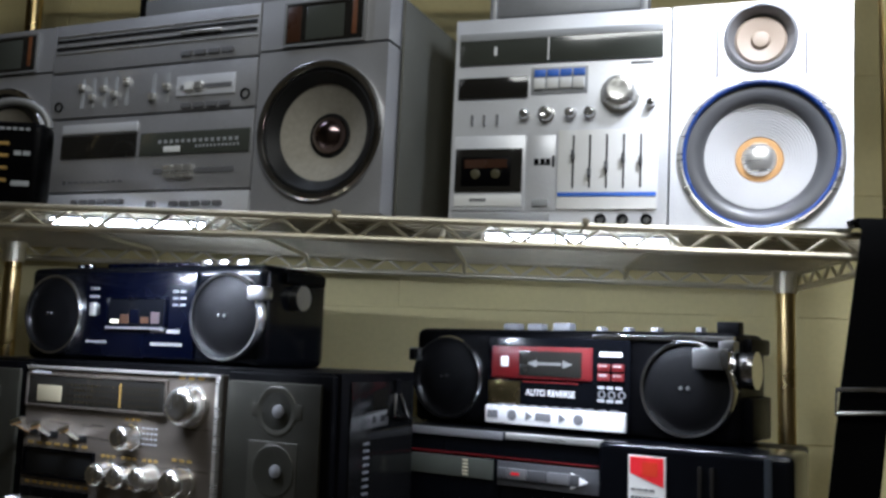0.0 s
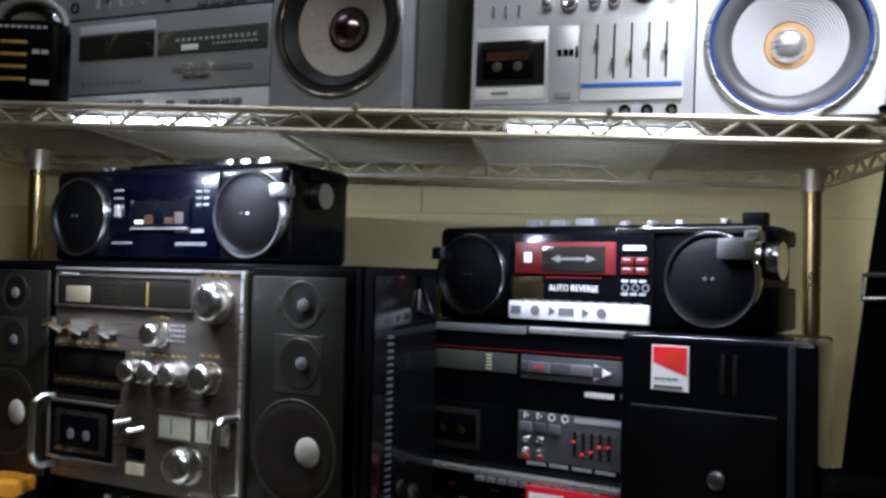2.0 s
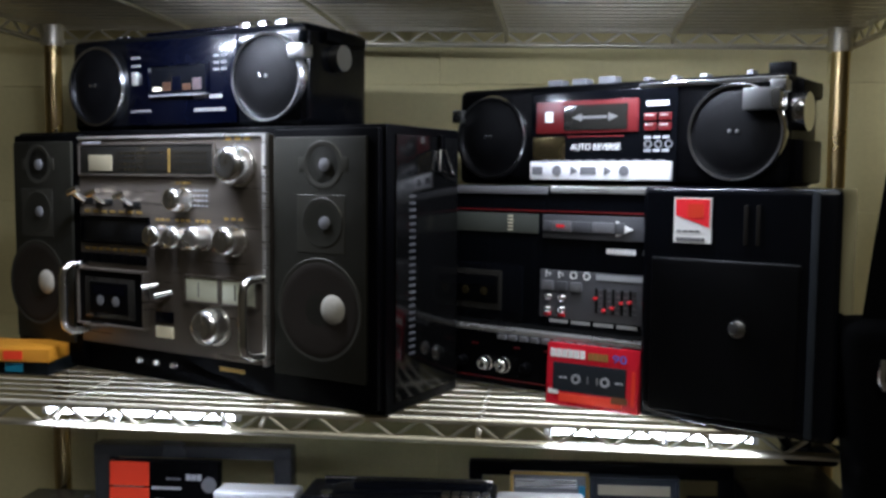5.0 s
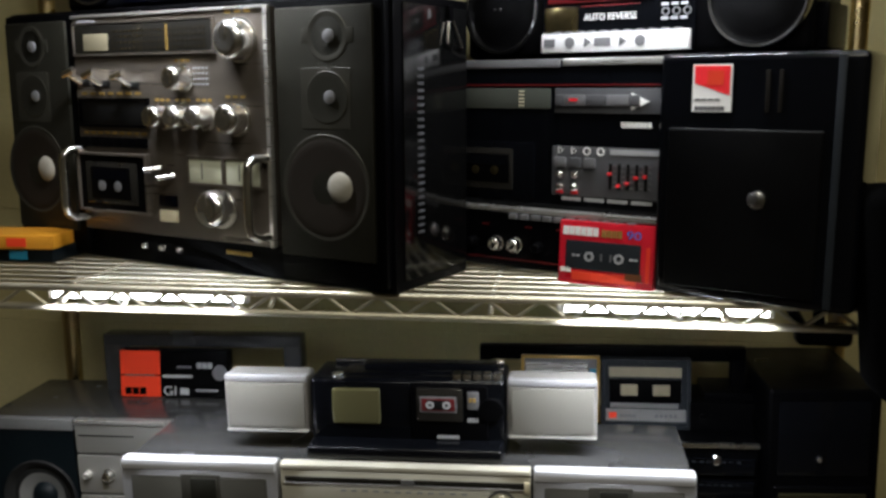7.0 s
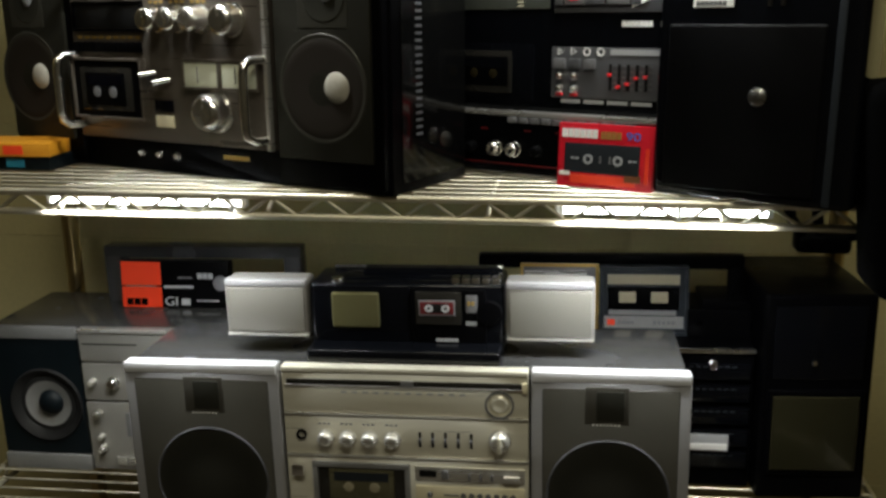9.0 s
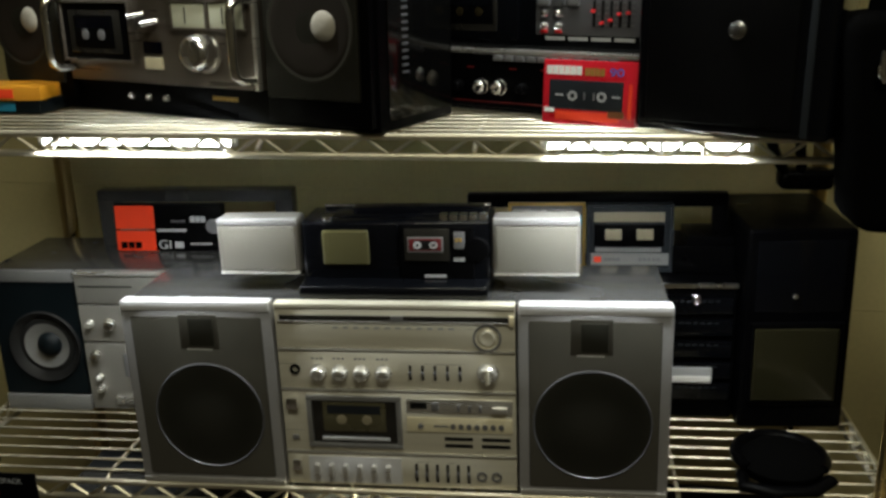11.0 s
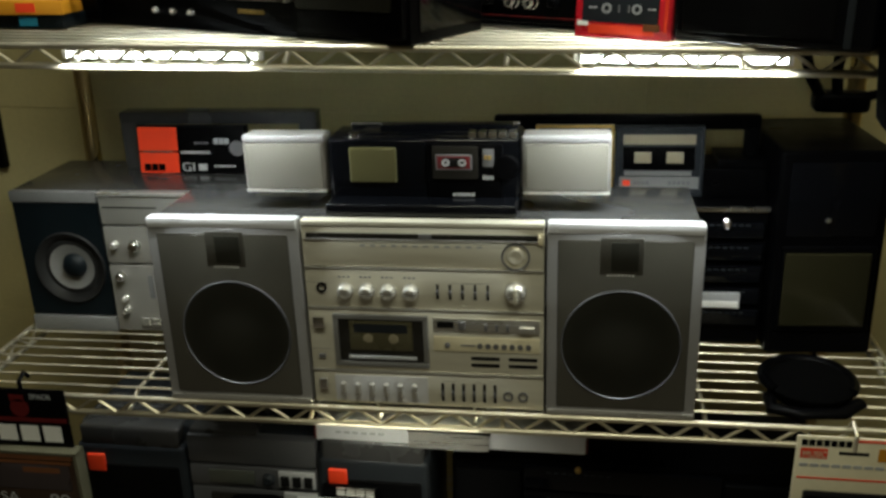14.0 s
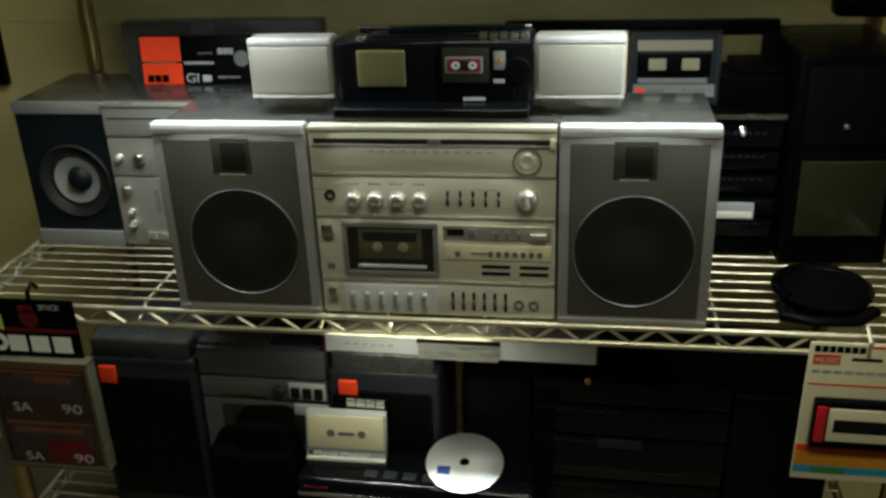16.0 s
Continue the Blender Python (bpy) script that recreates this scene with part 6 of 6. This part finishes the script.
for u in (0.0, 0.3605):
    bm = bmesh.new()
    box(bm, u, 0.001, 0.001, u + 0.0035, 0.089, 0.029, 0.0008)
    part("red_end", bm, DKRED, t)
pb(t, "bright_insert", 0.130, -0.002, 0.236, 0.022, BRUSH, -0.004, 0.004, 0.002, "shiny centre insert")
pb(t, "insert_gap", 0.128, 0.021, 0.238, 0.030, DARK, -0.002, 0.002, 0)
bars(t, "faint_print", 0.03, 0.014, 0.10, 0.003, LGREY, 6, 0.3)


def dark_low_boombox():
    t = thing("boombox", pose(0.185, 0.10, S4, 0, 0, 0), "matt black boombox with faint deck lines on the low shelf", "boombox", "boomboxes on the shelves")
    bm = bmesh.new()
    box(bm, 0, 0.006, 0, 0.50, 0.17, 0.255, 0.006)
    part("case", bm, BLACK, t)
    for z0, z1_ in ((0.215, 0.250), (0.165, 0.210), (0.09, 0.160), (0.01, 0.085)):
        pb(t, "deck_panel", 0.10, z0, 0.36, z1_, GLOSS, -0.002, 0.01, 0.002)
        bars(t, "small_print", 0.13, z1_ - 0.008, 0.22, 0.002, LOWG, 9, 0.4, -0.002)
    for a, b in ((0.006, 0.096), (0.364, 0.494)):
        pb(t, "grille", a, 0.02, b, 0.24, GRILLE, -0.003, 0.01, 0.004)
    pb(t, "key_plate", 0.19, 0.145, 0.25, 0.158, LOWG, -0.005, 0.0, 0.001)
    knob(t, 0.172, 0.248, 0.004, 0.004, GOLD, mark=False)


dark_low_boombox()


def shiny_low_radio():
    t = thing("radio_cassette", pose(-0.02, -0.030, S4, 0, 0, 0), "glossy dark radio cassette with bright top edge, low shelf", "radio cassette", "small twin-speaker radios")
    W, Hh, D = 0.315, 0.152, 0.078
    bm = bmesh.new()
    box(bm, 0, 0, 0, W, D, Hh, 0.010, 3)
    part("case", bm, GLOSS, t)
    pb(t, "chrome_trim", 0.004, 0.128, W - 0.004, 0.133, CHR, -0.003, 0.004, 0.001)
    pb(t, "dial_window", 0.06, 0.100, 0.25, 0.124, DIAL, -0.002, 0.004, 0.001)
    for i in range(6):
        bm = bmesh.new()
        box(bm, 0.09 + i * 0.026, 0.010, Hh - 0.003, 0.108 + i * 0.026, 0.026, Hh + 0.004, 0.0015)
        part("top_key", bm, LOWG, t)
    pb(t, "cream_label", 0.235, 0.106, 0.300, 0.140, CREAM, -0.0045, 0.002, 0.001)
    bars(t, "maker_mark", 0.012, 0.140, 0.045, 0.004, DKRED, 6, 0.2, 0)
    for cx in (0.055, W - 0.055):
        bm = bmesh.new()
        lathe(bm, cx, 0.055, [(0.045, 0.002), (0.045, -0.004), (0.041, -0.005), (0.02, -0.006), (0, -0.0065)], 40)
        part("speaker_grille", bm, GRILLE, t)


shiny_low_radio()

t = thing("camera_case", pose(-0.145, -0.02, S4, 0, 0, 4), "soft black case standing beside a cassette on the low shelf", "camera case")
bm = bmesh.new()
box(bm, 0, 0, 0, 0.118, 0.07, 0.178, 0.020, 4)
box(bm, 0.040, 0.005, 0.150, 0.112, 0.06, 0.218, 0.016, 4)
part("case_body", bm, NYLON, t)
bm = bmesh.new()
box(bm, 0.006, -0.004, 0.02, 0.112, 0.004, 0.10, 0.006, 3)
part("front_pocket", bm, NYLON, t)

t = thing("cassette_tape", pose(-0.015, 0.012, S4 + 0.1525, -6, 1.0, 3), "cream and clear metal cassette standing on a glossy radio", "cassette")
bm = bmesh.new()
box(bm, 0, 0.001, 0, 0.108, 0.017, 0.070, 0.0015)
part("case", bm, LGREY, t)
pb(t, "cream_label", 0.003, 0.018, 0.105, 0.068, CREAM, -0.0005, 0.002, 0.001)
for u in (0.034, 0.076):
    bm = bmesh.new()
    lathe(bm, u, 0.042, [(0.0055, -0.0005), (0.0055, -0.0015), (0.002, -0.0015), (0, -0.0012)], 14)
    part("tape_hub", bm, GREY, t)
pb(t, "label_window", 0.044, 0.039, 0.066, 0.044, GREY, -0.0012, 0.001, 0.0005)
words(t, "Metal Master", 0.010, 0.006, 0.012, WHITE, 0.0, 0.076)
pb(t, "clear_base", 0.0, 0.0, 0.108, 0.005, WHITE, -0.003, 0.004, 0.001)
pb(t, "red_spot", 0.004, 0.009, 0.009, 0.013, DKRED, -0.001, 0.002, 0)

t = thing("maker_plate", pose(0.018, 0.036, S4 + 0.1525, -4, 0, 0), "chrome letter-shaped plate standing behind a cassette", "name plate")
bm = bmesh.new()
box(bm, 0.0, 0, 0, 0.075, 0.010, 0.082, 0.001)
part("backing", bm, BLACK, t)
bars(t, "brand_shape", 0.020, 0.076, 0.073, 0.012, BRUSH, 4, 0.12)

t = thing("compact_disc", pose(0.200, -0.034, S4 + 0.1535, -79, 0, 0) @ Matrix.Scale(0.86, 4), "mirror-bright compact disc leaning on a glossy radio", "disc")
bm = bmesh.new()
lathe(bm, 0, 0.060, [(0.0585, 0.0), (0.060, -0.0006), (0.0585, -0.0012), (0.020, -0.0012), (0.0075, -0.0012), (0.0075, 0.0), (0.0585, 0.0)], 64)
part("disc_face", bm, DISC, t)
# blue block painted in for the disc's slight blue glints
pb(t, "blue_glint", -0.040, 0.032, -0.020, 0.048, BLUER, -0.0016, -0.001, 0.006)

# ---- hanging and wall things ----
t = thing("shoulder_bag", pose(0.62, -0.075, 1.0), "black nylon shoulder bag hanging by its strap", "bag")
bm = bmesh.new()
box(bm, -0.012, 0.0, 0.03, 0.22, 0.06, 0.24, 0.022, 4)
for v in bm.verts:
    if v.co.z < 0.08 and v.co.x < 0.05:
        v.co.x += (0.08 - v.co.z) * 0.6
part("bag_body", bm, NYLON, t)
bm = bmesh.new()
pts = [(0.004, 0.02, 0.20, 0), (0.016, 0.02, 0.31, 0), (0.031, 0.02, 0.43, 0), (0.047, 0.02, 0.54, 0), (0.053, 0.022, 0.578, 0.001), (0.054, 0.034, 0.592, 0.003), (0.055, 0.10, 0.594, 0.003)]
rings = [[bm.verts.new(p) for p in ((x, y, z), (x + 0.046, y, z), (x + 0.046, y + 0.003 - k * 0.8, z - k), (x, y + 0.003 - k * 0.8, z - k))] for x, y, z, k in pts]
for a, b in zip(rings, rings[1:]):
    for k in range(4):
        bm.faces.new((a[k], a[(k + 1) % 4], b[(k + 1) % 4], b[k]))
bm.faces.new(rings[0])
bm.faces.new(rings[-1][::-1])
strap = part("shoulder_strap", bm, NYLON, t, "wide black webbing strap")
bm = bmesh.new()
zb = 0.415
rod(bm, [(0.023, 0.014, zb - 0.012), (0.080, 0.014, zb - 0.010), (0.081, 0.014, zb + 0.012), (0.024, 0.014, zb + 0.010)], 0.0026, 8, closed=True)
part("buckle", bm, CHR, strap, "chrome slide buckle")
bm = bmesh.new()
rod(bm, [(0.02, -0.004, 0.205), (0.018, -0.008, 0.186), (0.022, -0.006, 0.178)], 0.0035, 8)
part("snap_hook", bm, CHR, t)
bm = bmesh.new()
rod(bm, [(0.055, -0.004, 0.192), (0.053, -0.008, 0.174)], 0.0035, 8)
part("snap_hook", bm, CHR, t)

t = thing("power_adapter", pose(0.66, 0.30, 0.985), "black power adapter and cords hung below the shelf", "adapter")
bm = bmesh.new()
box(bm, -0.01, 0, 0, 0.062, 0.035, 0.028, 0.010, 3)
part("plug_body", bm, BLACK, t)
bm = bmesh.new()
for pts in (((0.0, 0.01, 0.02), (-0.02, 0.0, 0.05), (-0.035, -0.01, 0.09), (-0.03, -0.01, 0.125)), ((0.02, 0.01, 0.02), (0.012, 0.0, 0.06), (0.02, 0.0, 0.125)), ((0.05, 0.01, 0.02), (0.075, 0.0, 0.03), (0.08, 0.0, 0.08), (0.065, 0.0, 0.125))):
    rod(bm, pts, 0.0075, 8)
part("cord", bm, BLACK, t)

t = thing("wall_frame", pose(-0.79, 0.536, 0.815), "slim black framed plate on the cream wall", "picture frame")
bm = bmesh.new()
box(bm, 0, 0.006, 0, 0.082, 0.016, 0.165, 0.003)
part("backing", bm, BLACK, t)
bezel(t, "white_line", 0.012, 0.012, 0.074, 0.153, 0.003, LGREY, 0.004, 0.008)
bezel(t, "frame", -0.006, -0.006, 0.092, 0.171, 0.014, BLACK, 0.0, 0.016)
